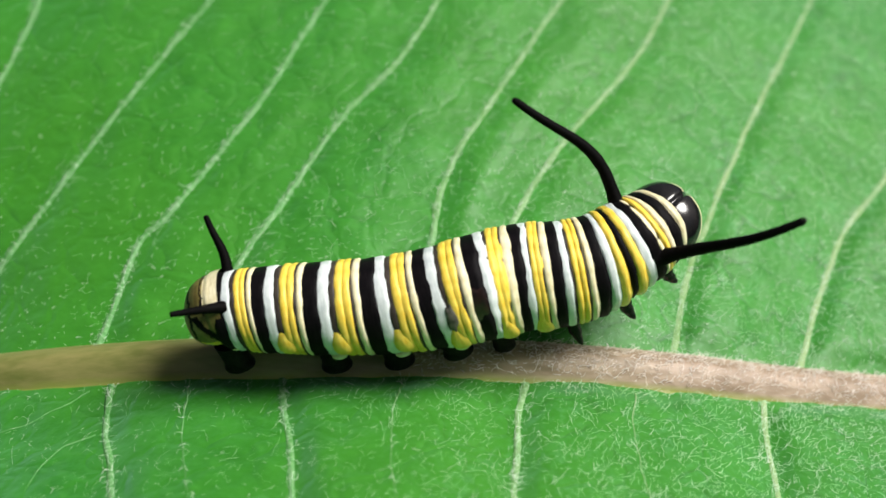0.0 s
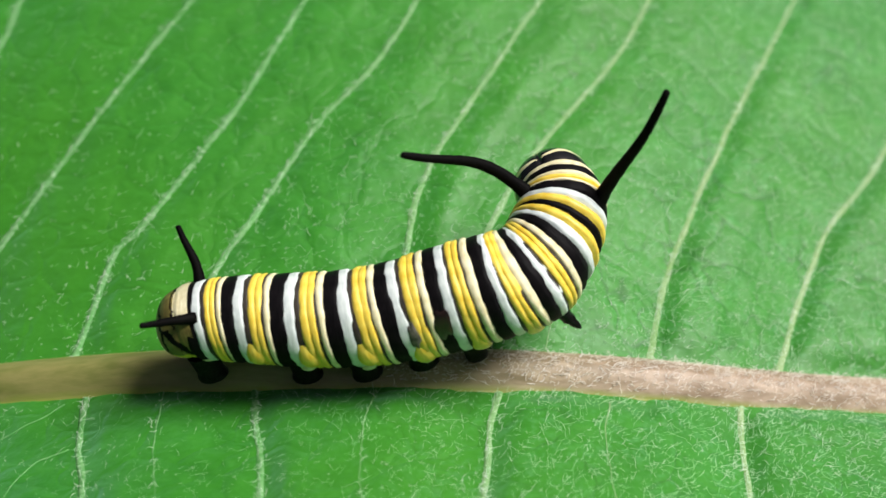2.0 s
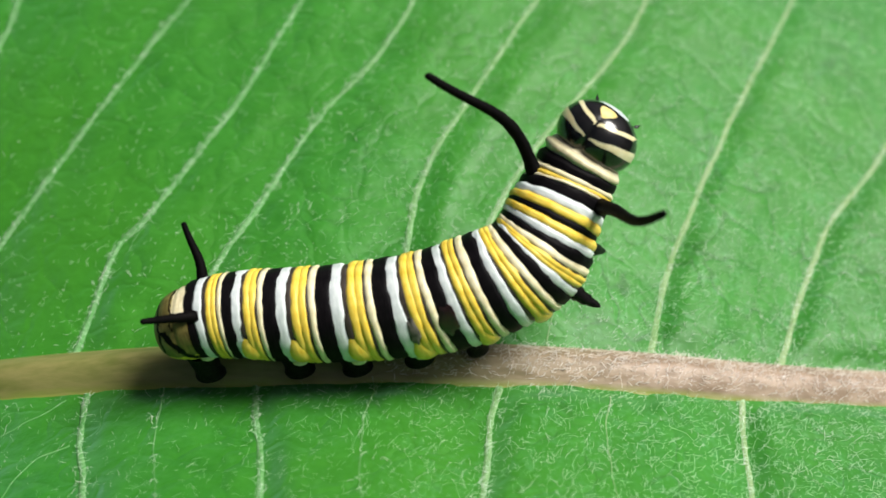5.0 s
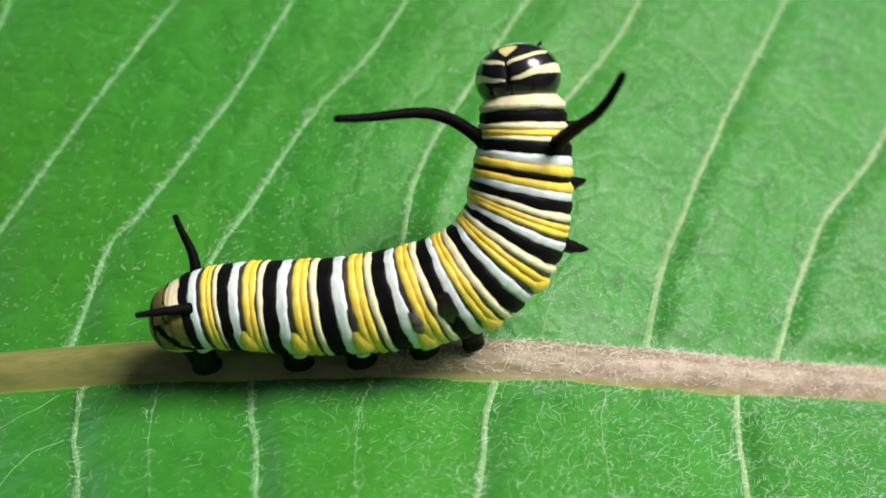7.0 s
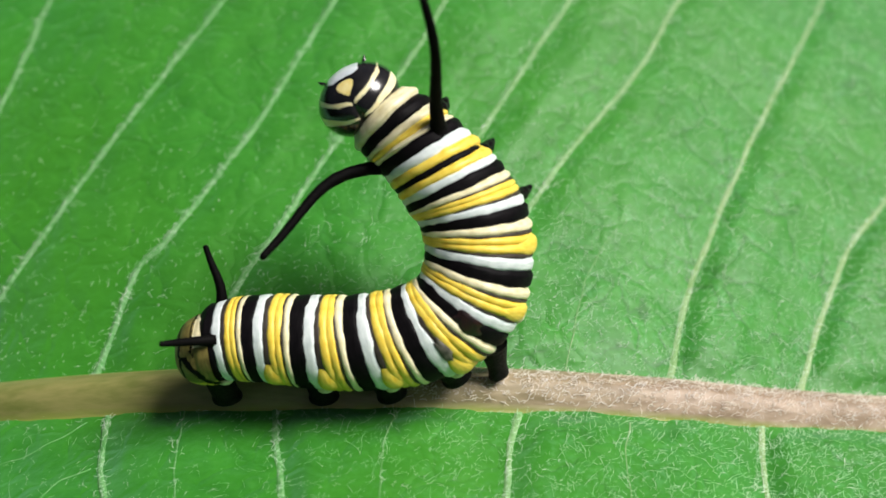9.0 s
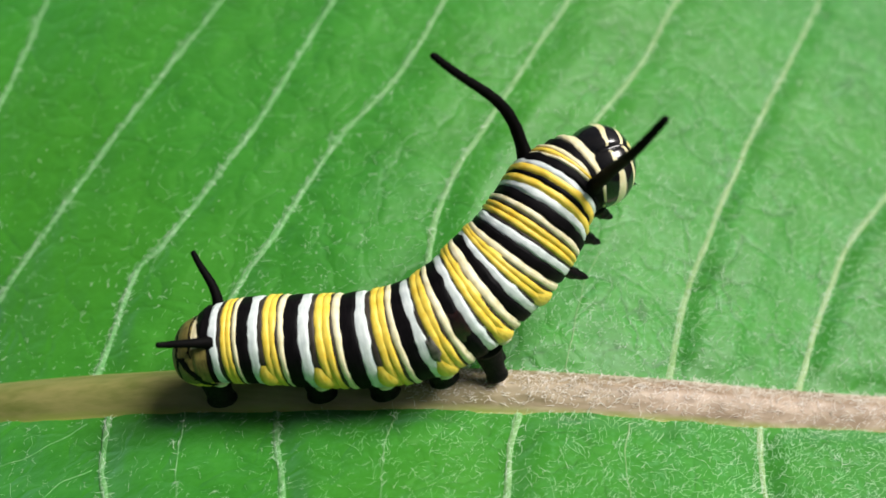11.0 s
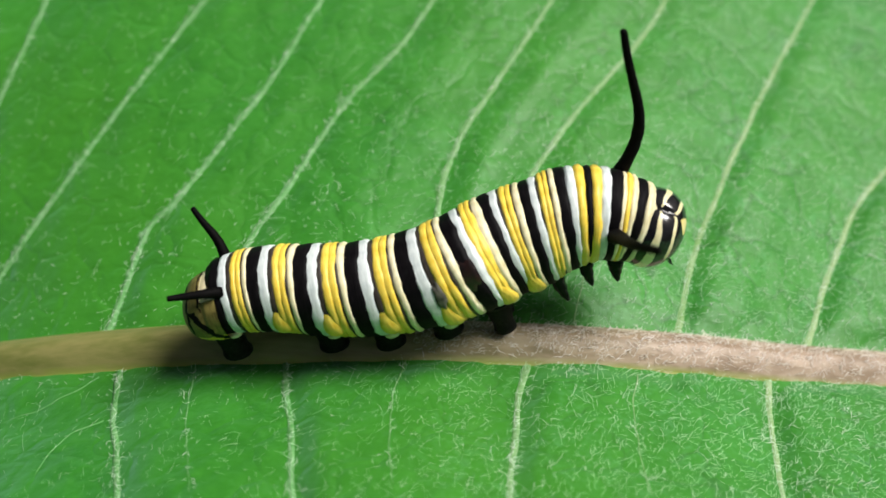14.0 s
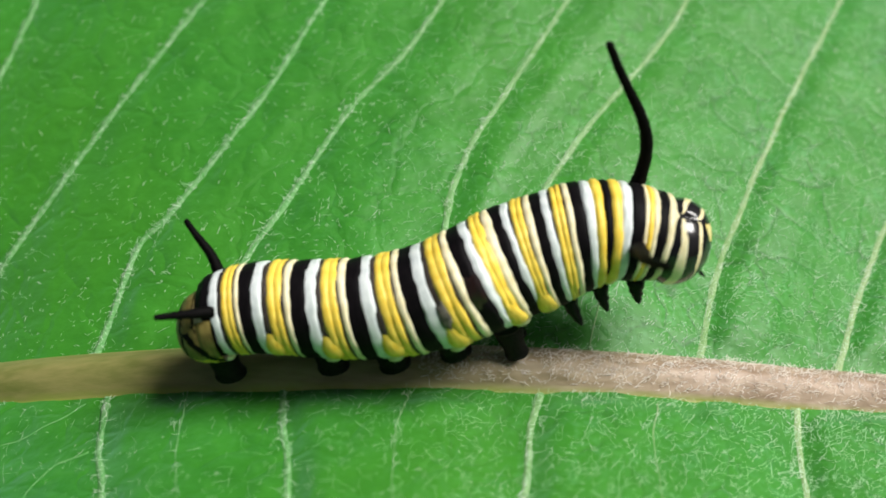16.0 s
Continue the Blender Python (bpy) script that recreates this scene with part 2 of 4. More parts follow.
LOWER = [
    [(-50.7, 3.1), (-46.1, -13.9), (-30.9, -49.5)],
    [(-35.4, 1.9), (-32.9, -9.1), (-19.6, -52.2)],
    [(-22.0, 0.9), (-21.7, -1.7), (-21.3, -3.8), (-19.1, -11.1), (-10.3, -53.6)],
    [(-10.5, 0.3), (-10.1, -2.9), (-9.2, -6.5), (-8.5, -11.8), (-3.2, -54.9)],
    [(5.5, 0.6), (4.9, -2.4), (4.6, -5.5), (4.1, -11.4), (6.4, -54.9)],
    [(22.0, 2.0), (21.5, -2.2), (20.9, -8.5), (19.6, -53.1)],
    [(38.3, 3.9), (38.6, -3.4), (33.7, -51.1)],
]
FAINT = [
    [(8.6, 3.6), (9.8, 8.5), (10.9, 12.2), (13.3, 16.5)],
    [(-16.6, 0.2), (-16.0, -5.0), (-14.5, -11.6)],
    [(-2.6, 0.0), (-3.1, -4.6), (-2.7, -11.7)],
    [(12.7, 0.1), (12.0, -4.6), (12.3, -11.1)],
    [(-22.1, -4.0), (-24.2, -5.3), (-25.1, -8.7)],
    [(-23.4, 0.2), (-26.8, -1.9), (-29.6, -2.9)],
]
VEINS = [smooth_line(v, 130) for v in UPPER_NEAR_STALK + UPPER_NEAR_TIP + LOWER]
for i_, v_ in enumerate(VEINS):
    v_[:, 0] += 0.07 * wave(v_[:, 1], v_[:, 0] * 0, 1.1, 40 + i_)
VEIN_PTS = np.vstack(VEINS)


def half_width(x):
    return 76 * np.clip(1 - np.abs((np.asarray(x, float) + 4) / 116) ** 3, 0, 1) ** 0.7 + 0.4


def vein_distance(x, y):
    """Distance from the nearest side vein, and whether the place lies on the vein's tipward side."""
    x, y = np.ravel(x), np.ravel(y)
    out, tipward = np.empty(len(x)), np.empty(len(x), bool)
    for a in range(0, len(x), 8000):
        d = np.hypot(x[a : a + 8000, None] - VEIN_PTS[:, 0], y[a : a + 8000, None] - VEIN_PTS[:, 1])
        k = d.argmin(1)
        out[a : a + 8000] = d[np.arange(len(k)), k]
        tipward[a : a + 8000] = x[a : a + 8000] > VEIN_PTS[k, 0]
    return out, tipward


def leaf_z(x, y):
    """The height of the blade, in mm: cushions that rise steeply on a vein's tipward side and fall slowly to the next vein."""
    d, tipward = vein_distance(x, y)
    wide = np.where(tipward, 1.15, 4.0)
    rise = (1 - np.exp(-((d / wide) ** 2))).reshape(np.shape(x))
    near_rib = np.exp(-(((y - rib_low(x) - 1.4) / 2.7) ** 4))
    z = np.clip(0.72 + 0.013 * x - 0.016 * np.maximum(y, 0), 0.18, 1.15) * rise * (1 - 0.97 * near_rib) - 0.28
    return z + sag(x, y) + 0.14 * wave(x, y, 0.45, 5) + 0.05 * wave(x, y, 1.7, 6) + 0.025 * wave(x, y, 4.5, 7)


def tube(line, width, height, sides=8, sink=0.35):
    """A raised vein along a line on the blade: an oval tube, half sunk."""
    z = leaf_z(line[:, 0], line[:, 1])
    tang = np.gradient(line, axis=0)
    tang /= np.linalg.norm(tang, axis=1)[:, None]
    verts = []
    for k in range(len(line)):
        s = 1 + 0.10 * math.sin(k * 1.1 + line[0, 0]) + 0.1 * math.sin(k * 0.43)
        w, h = width[k] * s, height[k] * s
        for a in range(sides):
            q = 2 * math.pi * a / sides
            o = math.cos(q) * w
            verts.append((line[k, 0] - tang[k, 1] * o, line[k, 1] + tang[k, 0] * o, z[k] + math.sin(q) * h - sink * h + 0.02))
    faces = strip(len(line), sides, True)
    n = len(line) - 1
    faces += [tuple(range(sides))[::-1], tuple(n * sides + a for a in range(sides))]
    return verts, faces


def build_leaf():
    leaf = tagged(new("milkweed_leaf"), "broad downy green leaf with a pinkish midrib under a caterpillar", "leaf", kind="structure")
    nu, nv = 460, 330
    u = np.linspace(-119, 111, nu)
    v = np.linspace(-1, 1, nv)
    X = np.repeat(u[:, None], nv, 1)
    hw = half_width(u)[:, None]
    Y = rib_low(X) + 1.4 + np.sign(v) * np.abs(v) ** 1.15 * hw
    Z = leaf_z(X, Y)
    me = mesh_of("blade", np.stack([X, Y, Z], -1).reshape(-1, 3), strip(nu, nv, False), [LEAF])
    blade = part("blade", me, leaf, "matt green leaf blade with a fine net of veins")
    so = blade.modifiers.new("thickness", "SOLIDIFY")
    so.thickness, so.offset = 0.3 * MM, -1 if me.polygons[nu * nv // 2].normal.z > 0 else 1
    # midrib
    u = np.linspace(-124, 112, 320)
    sides = 25
    verts, edge = [], []
    for k, x in enumerate(u):
        taper = 0.25 + 0.75 * min(1.0, (112.5 - x) / 70.0)
        for a in range(sides):
            t = 2 * a / (sides - 1) - 1
            b = 1 + 0.02 * math.sin(4 * t + x * 0.7) + 0.015 * math.sin(x * 2.1 + a)
            y = float(rib_low(x)) + 1.4 + t * RIB_W * taper
            z = float(rib_z(t)) * taper * b
            verts.append((x, y, z + float(sag(x, 1.3))))
            edge.append(min(1.0, max(0.0, (abs(t) - 0.76) / 0.2)))
    faces = [f[::-1] for f in strip(len(u), sides, False)]
    n = len(u) - 1
    faces += [(a * sides, (a + 1) * sides, (a + 1) * sides + sides - 1, a * sides + sides - 1) for a in range(n)]
    faces += [tuple(range(sides)), tuple(n * sides + a for a in range(sides))[::-1]]
    rib_me = mesh_of("midrib", verts, faces, [RIB])
    att = rib_me.attributes.new("edge", "FLOAT", "POINT")
    att.data.foreach_set("value", edge)
    part("midrib", rib_me, leaf, "thick pinkish-tan midrib")
    for line in VEINS:
        s = np.linspace(0, 1, len(line))
        part("vein", mesh_of("vein", *tube(line, (0.30 if line[-1, 1] > 0 else 0.26) - 0.15 * s, 0.09 - 0.05 * s), [VEIN]), leaf)
    for pts in FAINT:
        line = smooth_line(pts, 26)
        line += 0.12 * np.stack([wave(line[:, 1], line[:, 0], 2.0, 71), wave(line[:, 0], line[:, 1], 2.0, 72)], -1)
        s = np.linspace(0, 1, 26)
        part("veinlet", mesh_of("veinlet", *tube(line, 0.05 - 0.03 * s, 0.03 - 0.02 * s, 6), [VEIN]), leaf)
    return leaf


def hair_mesh(name, base, heading, length, thick, lift, bend, mat):
    """Many small curling hairs as tapering three-sided spikes of three joints."""
    n = len(base)
    side = np.column_stack([-np.sin(heading), np.cos(heading), np.zeros(n)])
    up = np.array([0, 0, 1.0])
    p, rings = base, []
    for j, rise in enumerate((1.0, 0.7, -0.25)):
        t = thick[:, None] * (0.85, 1.0, 0.8)[j]
        rings += [p + side * t, p - side * t, p + up * t]
        d = heading + bend * j
        p = p + np.column_stack([np.cos(d) * length / 3, np.sin(d) * length / 3, lift * rise * length / 2])
        side = np.column_stack([-np.sin(d + bend / 2), np.cos(d + bend / 2), np.zeros(n)])
    verts = np.stack(rings + [p], 1).reshape(-1, 3)
    fac = [(1, 2, 5, 4), (2, 0, 3, 5), (4, 5, 8, 7), (5, 3, 6, 8), (7, 8, 9), (8, 6, 9)]
    faces = [tuple(10 * i + j for j in f) for i in range(n) for f in fac]
    return mesh_of(name, verts, faces, [mat])


def build_hairs(leaf):
    r = np.random.RandomState(11)
    n = 250000
    x, y = r.uniform(-48, 50, n), r.uniform(-13, 78, n)
    inside = (np.abs(y - rib_low(x) - 1.4) > 1.35) & (np.abs(y) < half_width(x))
    clump = 0.5 + 0.45 * wave(x, y, 1.1, 21) + 0.5 * wave(x, y, 3.6, 22)
    keep = inside & (r.uniform(0, 1, n) < np.clip(0.24 + 0.22 * clump, 0.06, 0.8) * np.clip(0.66 + x / 34, 0.22, 1.3) * np.where(y < 0, 0.8, np.clip(1.15 - y / 45, 0.5, 1.1)))
    x, y = x[keep], y[keep]
    n = len(x)
    ln = np.exp(r.normal(-1.2, 0.42, n)) * np.where(y < 0, 1.3, 0.95)
    base = np.stack([x, y, leaf_z(x, y) + 0.04], -1)
    heading = 0.6 + 0.9 * wave(x, y, 0.35, 23) + r.normal(0, 0.9, n)
    me = hair_mesh("leaf_hairs", base, heading, ln, r.uniform(0.007, 0.016, n) * np.where(y < 0, np.clip(0.62 + x / 80, 0.5, 0.9), 1.0), r.uniform(0.08, 0.3, n), r.normal(0, 0.4, n), HAIR)
    part("leaf_hairs", me, leaf, "short pale hairs lying on the blade", kind="stuff")
    # along the side veins
    rows = []
    for line in VEINS + [smooth_line(p, 26) for p in FAINT[:4]]:
        for k in range(420 if len(line) > 26 else 30):
            a = line[r.randint(len(line) - 1)]
            if -14 < a[1] < 60 and abs(a[0]) < 48:
                rows.append((a[0] + r.normal(0, 0.18), a[1] + r.normal(0, 0.35)))
    b = np.array(rows)
    n = len(b)
    base = np.column_stack([b, leaf_z(b[:, 0], b[:, 1]) + 0.12])
    me = hair_mesh("vein_hairs", base, r.uniform(0, 6.28, n), r.uniform(0.25, 0.7, n), r.uniform(0.008, 0.016, n), r.uniform(0.05, 0.3, n), r.normal(0, 0.7, n), HAIR)
    part("vein_hairs", me, leaf, "pale hairs along the side veins", kind="stuff")
    # on the midrib
    n = 2000
    x = r.uniform(-2, 38, n)
    q = r.uniform(-0.74, 0.78, n)
    base = np.stack([x, rib_low(x) + 1.4 + q * RIB_W, rib_z(q) + 0.02 + sag(x, 1.3)], -1)
    heading = np.where(r.uniform(0, 1, n) < 0.6, r.normal(0.2, 0.7, n), r.uniform(0, 6.28, n))
    me = hair_mesh("midrib_hairs", base, heading, r.uniform(0.25, 0.7, n), r.uniform(0.011, 0.021, n), r.uniform(0.06, 0.28, n), r.normal(0, 0.9, n), RIB_HAIR)
    part("midrib_hairs", me, leaf, "dense pinkish-white hairs on the midrib", kind="stuff")


leaf = build_leaf()
build_hairs(leaf)

# ---- the caterpillar: rigid bands that ride on one body line ----
# Places along the body, in mm from the tail: bands 1 to 9, then the front horn band.
BANDS = [2.25, 4.72, 7.7, 11.0, 14.45, 17.9, 20.7, 23.2, 25.4]
STATIONS = np.array([0.0, 2.9, 7.8, 14.7, 17.9, 20.7, 23.2, 25.4, 28.4, 31.6])
GIRTH_AT = [0.0, 0.6, 1.5, 2.9, 5.0, 7.8, 14.7, 20.7, 23.2, 25.4, 27.0, 28.4, 29.6, 30.6, 31.6]
GIRTH = [1.5, 1.95, 2.34, 2.6, 2.78, 2.95, 3.22, 3.32, 3.3, 3.22, 3.1, 2.92, 2.72, 2.56, 2.4]
PLANE = Vector((0.0, 1.238, 5.0))
N_ = Vector((0.0, -math.sqrt(0.5), math.sqrt(0.5)))
M_ = Vector((0.0, math.sqrt(0.5), math.sqrt(0.5)))

caterpillar = tagged(new("caterpillar"), "plump caterpillar banded yellow, black and white, rearing on a leaf midrib", "caterpillar")
RIDERS = []  # (object, place along the body, poses in the band's own space)
AROUND = 80


FLAT = [(0.0, 0.0), (0.5, 0.002), (0.85, 0.012), (1.0, 0.035), (1.0, 0.09), (1.0, 0.20), (1.0, 0.42)]
FOLD = [(0.0, 0.0), (0.45, 0.006), (0.8, 0.028), (1.0, 0.065), (1.0, 0.13), (1.0, 0.25), (1.0, 0.48)]
BEYOND = [0.0, 0.0, 0.0, 0.0, 0.07, 0.20, 0.48]


def skirt(s, q):
    """How much the lower flanks bulge at s along the body and q radians from the middle of the back."""
    much = float(np.interp(s, [14.5, 18.5, 25.0, 27.5], [0.0, 0.09, 0.085, 0.0]))
    q = abs((math.degrees(q) + 180) % 360 - 180)
    return 1 + much * math.exp(-(((q - 130) / 34) ** 2))


def band_mesh(name, s, girth, half, mat, seed, folded, reach=360.0, belly=True):
    """One band: a short barrel whose uneven rims dip under its neighbours. reach: the degrees of back that it covers before it tapers out."""
    prof = FOLD if folded else FLAT
    rows = [(-1, k) for k in range(len(prof) - 1, 0, -1)] + [(1, k) for k in range(len(prof))]
    size = min(0.075, 0.22 * half)
    verts = []
    for sign, k in rows:
        px, drop = prof[k]
        r = np.random.RandomState(seed * 2 + (sign > 0))
        ph = np.random.RandomState(seed).uniform(0, 6.28, 3)
        ph5 = r.uniform(0, 6.28, 4)
        for a in range(AROUND):
            q = 2 * math.pi * a / AROUND
            rim = size * (0.45 * math.sin(3 * q + ph5[0]) + 0.4 * math.sin(7 * q + ph5[1]) + 0.35 * math.sin(13 * q + ph5[2]) + 0.22 * math.sin(23 * q + ph5[3]))
            lump = 1 + 0.006 * math.sin(5 * q + ph[0]) + 0.003 * math.sin(9 * q + ph[1]) + 0.002 * math.sin(17 * q + ph[2])
            side = min(q, 2 * math.pi - q) / radians(reach / 2)
            wide = math.sqrt(max(0.0, 1 - side**4))
            away = sign * (px * half * wide + BEYOND[k]) + rim * px * (0.4 + 0.6 * wide)
            low = drop + 0.12 * (1 - wide)
            flat = 1 - 0.05 * max(0.0, -math.cos(q)) ** 2
            up = (girth * lump - low) * skirt(s, q)
            verts.append((away, math.sin(q) * up, math.cos(q) * up * flat))
    faces = strip(len(rows), AROUND, True)
    faces += [tuple(range(AROUND))[::-1], tuple((len(rows) - 1) * AROUND + a for a in range(AROUND))]
    idx = []
    for f in faces:
        q = (sum(i % AROUND for i in f[:1])) / AROUND * 360
        idx.append(1 if belly and 154 < q < 206 else 0)
    return mesh_of(name, verts, faces, [mat, BELLY], idx)


KINDS = {"yellow": YELLOW, "cream": CREAM, "white": WHITE, "black": BLACK, "dark": DARK, "olive": OLIVE}


def band(colour, s, half, seed, grow=1.0, reach=1440.0):
    g = float(np.interp(s, GIRTH_AT, GIRTH)) * grow
    ob = part(colour + "_band", band_mesh(colour + "_band", s, g, half, KINDS[colour], seed, colour in ("yellow", "cream", "olive"), reach), caterpillar)
    RIDERS.append((ob, s, Matrix.Identity(4)))
    return g


def lobe(s, side, seed, plump=1.0, low=0.0):
    """A yellow teardrop fold low on the flank that swells out of the skin."""
    g = float(np.interp(s, GIRTH_AT, GIRTH))
    sl = 0.0
    r = np.random.RandomState(seed)
    lo, hi = 66 + low * 0.4 + r.uniform(-3, 3), 121 + low + r.uniform(-2, 2)
    nu, nv = 18, 13
    verts = []
    for a in range(nu):
        f = a / (nu - 1)
        w = radians(lo + (hi - lo) * f) * side
        width = 0.05 + 0.56 * plump * math.sin(math.pi * min(1.0, f ** 1.3 * 0.97)) ** 0.7
        for b in range(nv):
            v = 2 * b / (nv - 1) - 1
            up = g * 0.97 * skirt(s, w) + 0.32 * plump * math.sin(math.pi * min(1.0, f ** 1.5)) ** 0.7 * math.sqrt(max(0.0, 1 - v * v))
            verts.append((v * width + 0.25 * f - 0.1 - sl * math.cos(w) * g, math.sin(w) * up, math.cos(w) * up))
    faces = strip(nu, nv, False)
    me = mesh_of("flank_fold", verts, faces if side < 0 else [q[::-1] for q in faces], [YELLOW])
    ob = part("flank_fold", me, caterpillar, "bright yellow flank fold")
    RIDERS.append((ob, s, Matrix.Identity(4)))


sd = 100
SWELL = {"black": 1.0, "white": 0.998, "dark": 0.988, "yellow": 1.014, "cream": 1.012}
BACK_PLAN = [("black", 0.0, 0.134), ("white", 0.226, 0.096), ("dark", 0.378, 0.062), ("yellow", 0.505, 0.066), ("yellow", 0.640, 0.066), ("dark", 0.728, 0.024), ("cream", 0.806, 0.056)]
FRONT_PLAN = [("black", 0.0, 0.135), ("white", 0.235, 0.098), ("dark", 0.365, 0.036), ("yellow", 0.47, 0.066), ("yellow", 0.61, 0.066), ("dark", 0.70, 0.018), ("cream", 0.79, 0.075)]
for k_, (a_, b_) in enumerate(zip(BANDS, BANDS[1:])):
    d_ = b_ - a_
    for c_, f_, h_ in FRONT_PLAN if k_ >= 5 else BACK_PLAN:
        sd += 1
        band(c_, a_ + d_ * f_, d_ * h_, sd, SWELL[c_] if h_ > 0.025 else 0.999)
    if 0 < k_ < 7:
        for side_ in (1, -1):
            lobe(a_ + d_ * (0.39 if k_ < 5 else 0.5), side_, sd + side_, *((1.0, 0.0) if k_ < 4 else (1.05, 14.0)))
# from the ninth band to the head
for c_, s_, h_, r_ in [("black", 25.4, 0.28, 1440), ("white", 25.92, 0.2, 1440), ("yellow", 26.36, 0.2, 1440), ("black", 26.78, 0.15, 190), ("yellow", 27.16, 0.22, 1440), ("white", 27.63, 0.21, 1440),
                       ("black", 28.2, 0.3, 1440), ("cream", 28.62, 0.1, 1440), ("yellow", 28.88, 0.12, 1440), ("cream", 29.16, 0.13, 1440), ("black", 29.58, 0.24, 1440), ("cream", 30.04, 0.17, 1440)]:
    sd += 1
    band(c_, s_, h_, sd, SWELL[c_], r_)


def tail_plate():
    """The rounded, downward sloping hind end: olive, with a yellow saddle and slanting black stripes."""
    nu, nv = 44, 120
    verts, at = [], []
    for a in range(nu):
        f = a / (nu - 1)
        x = -0.85 + 2.85 * (1 - math.cos(math.pi / 2 * f))
        rad = 2.34 * math.sin(math.pi / 2 * min(1.0, f * 1.12)) ** 0.72
        drop = -0.62 * (1 - f) ** 1.2
        for b in range(nv):
            q = 2 * math.pi * b / nv
            at.append((x, min(q, 2 * math.pi - q) * 180 / math.pi))
            k = rad * (1 + 0.012 * math.sin(4 * q + x * 3) - 0.03 * math.exp(-((x - 1.05) / 0.12) ** 2))
            verts.append((x, math.sin(q) * k, math.cos(q) * k * 0.97 + drop))
    faces = strip(nu, nv, True)
    idx = []
    for f in faces:
        x, q = np.mean([at[i] for i in f], 0)
        wob = 0.05 * math.sin(q * 0.21) + 0.03 * math.sin(q * 0.47 + 1)
        slant = x - 0.25 - (q - 52) / 42.0 + wob
        if abs(slant) < 0.24 and q > 48 and x < 2.3:
            m = 1
        elif q < 50 and abs(x - 0.88 + wob) < 0.08 or abs(x + 0.1 + wob) < 0.1 and q < 100:
            m = 1
        elif q < 36 + 14 * wob and x > 0.95:
            m = 2
        elif q > 104 and q < 132 and x > 0.0:
            m = 3
        elif q >= 132:
            m = 4
        else:
            m = 0
        idx.append(m)
    ob = part("tail_plate", mesh_of("tail_plate", verts, faces, [OLIVE, BLACK, CREAM, YELLOW, BELLY], idx), caterpillar, "olive tail plate with dark slanting stripes")
    RIDERS.append((ob, 0.15, Matrix.Identity(4)))


tail_plate()


def horn_mesh(name, length, base, tip, bulge, bulge2):
    """A tapering fleshy horn along x that bows towards z."""
    nu, nv = 34, 14
    r = np.random.RandomState(int(length * 10))
    verts = []
    for a in range(nu):
        f = 1 - (1 - a / (nu - 1)) ** 1.8
        x = f * length
        z = length * (bulge * math.sin(math.pi * f) + bulge2 * math.sin(2 * math.pi * f))
        rad = (base * (1 - f) ** 1.0 + tip * f) * (1 + 0.03 * math.sin(a * 2.3) + r.uniform(-0.02, 0.02))
        rad += 0.3 * base * math.exp(-f * 12)
        if f > 0.975:
            rad *= math.sqrt(max(0.06, 1 - ((f - 0.975) / 0.0251) ** 2))
        for b in range(nv):
            q = 2 * math.pi * b / nv
            verts.append((x, math.cos(q) * rad, z + math.sin(q) * rad))
    return mesh_of(name, verts, strip(nu, nv, True) + [tuple(range(nv)), tuple((nu - 1) * nv + b for b in range(nv))[::-1]], [MATT])


HORN = 9.75
horn_left = part("front_horn", horn_mesh("front_horn", HORN, 0.44, 0.23, 0.11, 0.03), caterpillar, "long thin black fleshy horn")
horn_right = part("front_horn", horn_mesh("front_horn", HORN, 0.44, 0.23, -0.05, 0.025), caterpillar, "long thin black fleshy horn")


REAR_HORNS = []  # (object, turn round the body, lean towards the tail, before and after it settles)


def rear_horn(angle, lean, later, length):
    ob = part("rear_horn", horn_mesh("rear_horn", length, 0.36, 0.17, 0.05, 0.02), caterpillar, "short black fleshy horn")
    REAR_HORNS.append((ob, angle, lean, later))


def rear_horn_pose(angle, lean):
    """A rear horn's pose on its band."""
    q = radians(angle)
    out = Vector((0, math.sin(q), math.cos(q)))
    x = (out * math.cos(radians(lean)) - Vector((1, 0, 0)) * math.sin(radians(lean))).normalized()
    y = Vector((1, 0, 0)).cross(x).normalized()
    m = Matrix((x, y, x.cross(y))).transposed().to_4x4()
    m.translation = (out * 2.2 + Vector((0.35, 0, 0))) * MM
    return m


rear_horn(43, 8, 22, 4.0)
rear_horn(-37, 56, 56, 3.4)


GRIPS = []  # (object, place along the body, side, length) of the prolegs that stay on one spot of the midrib


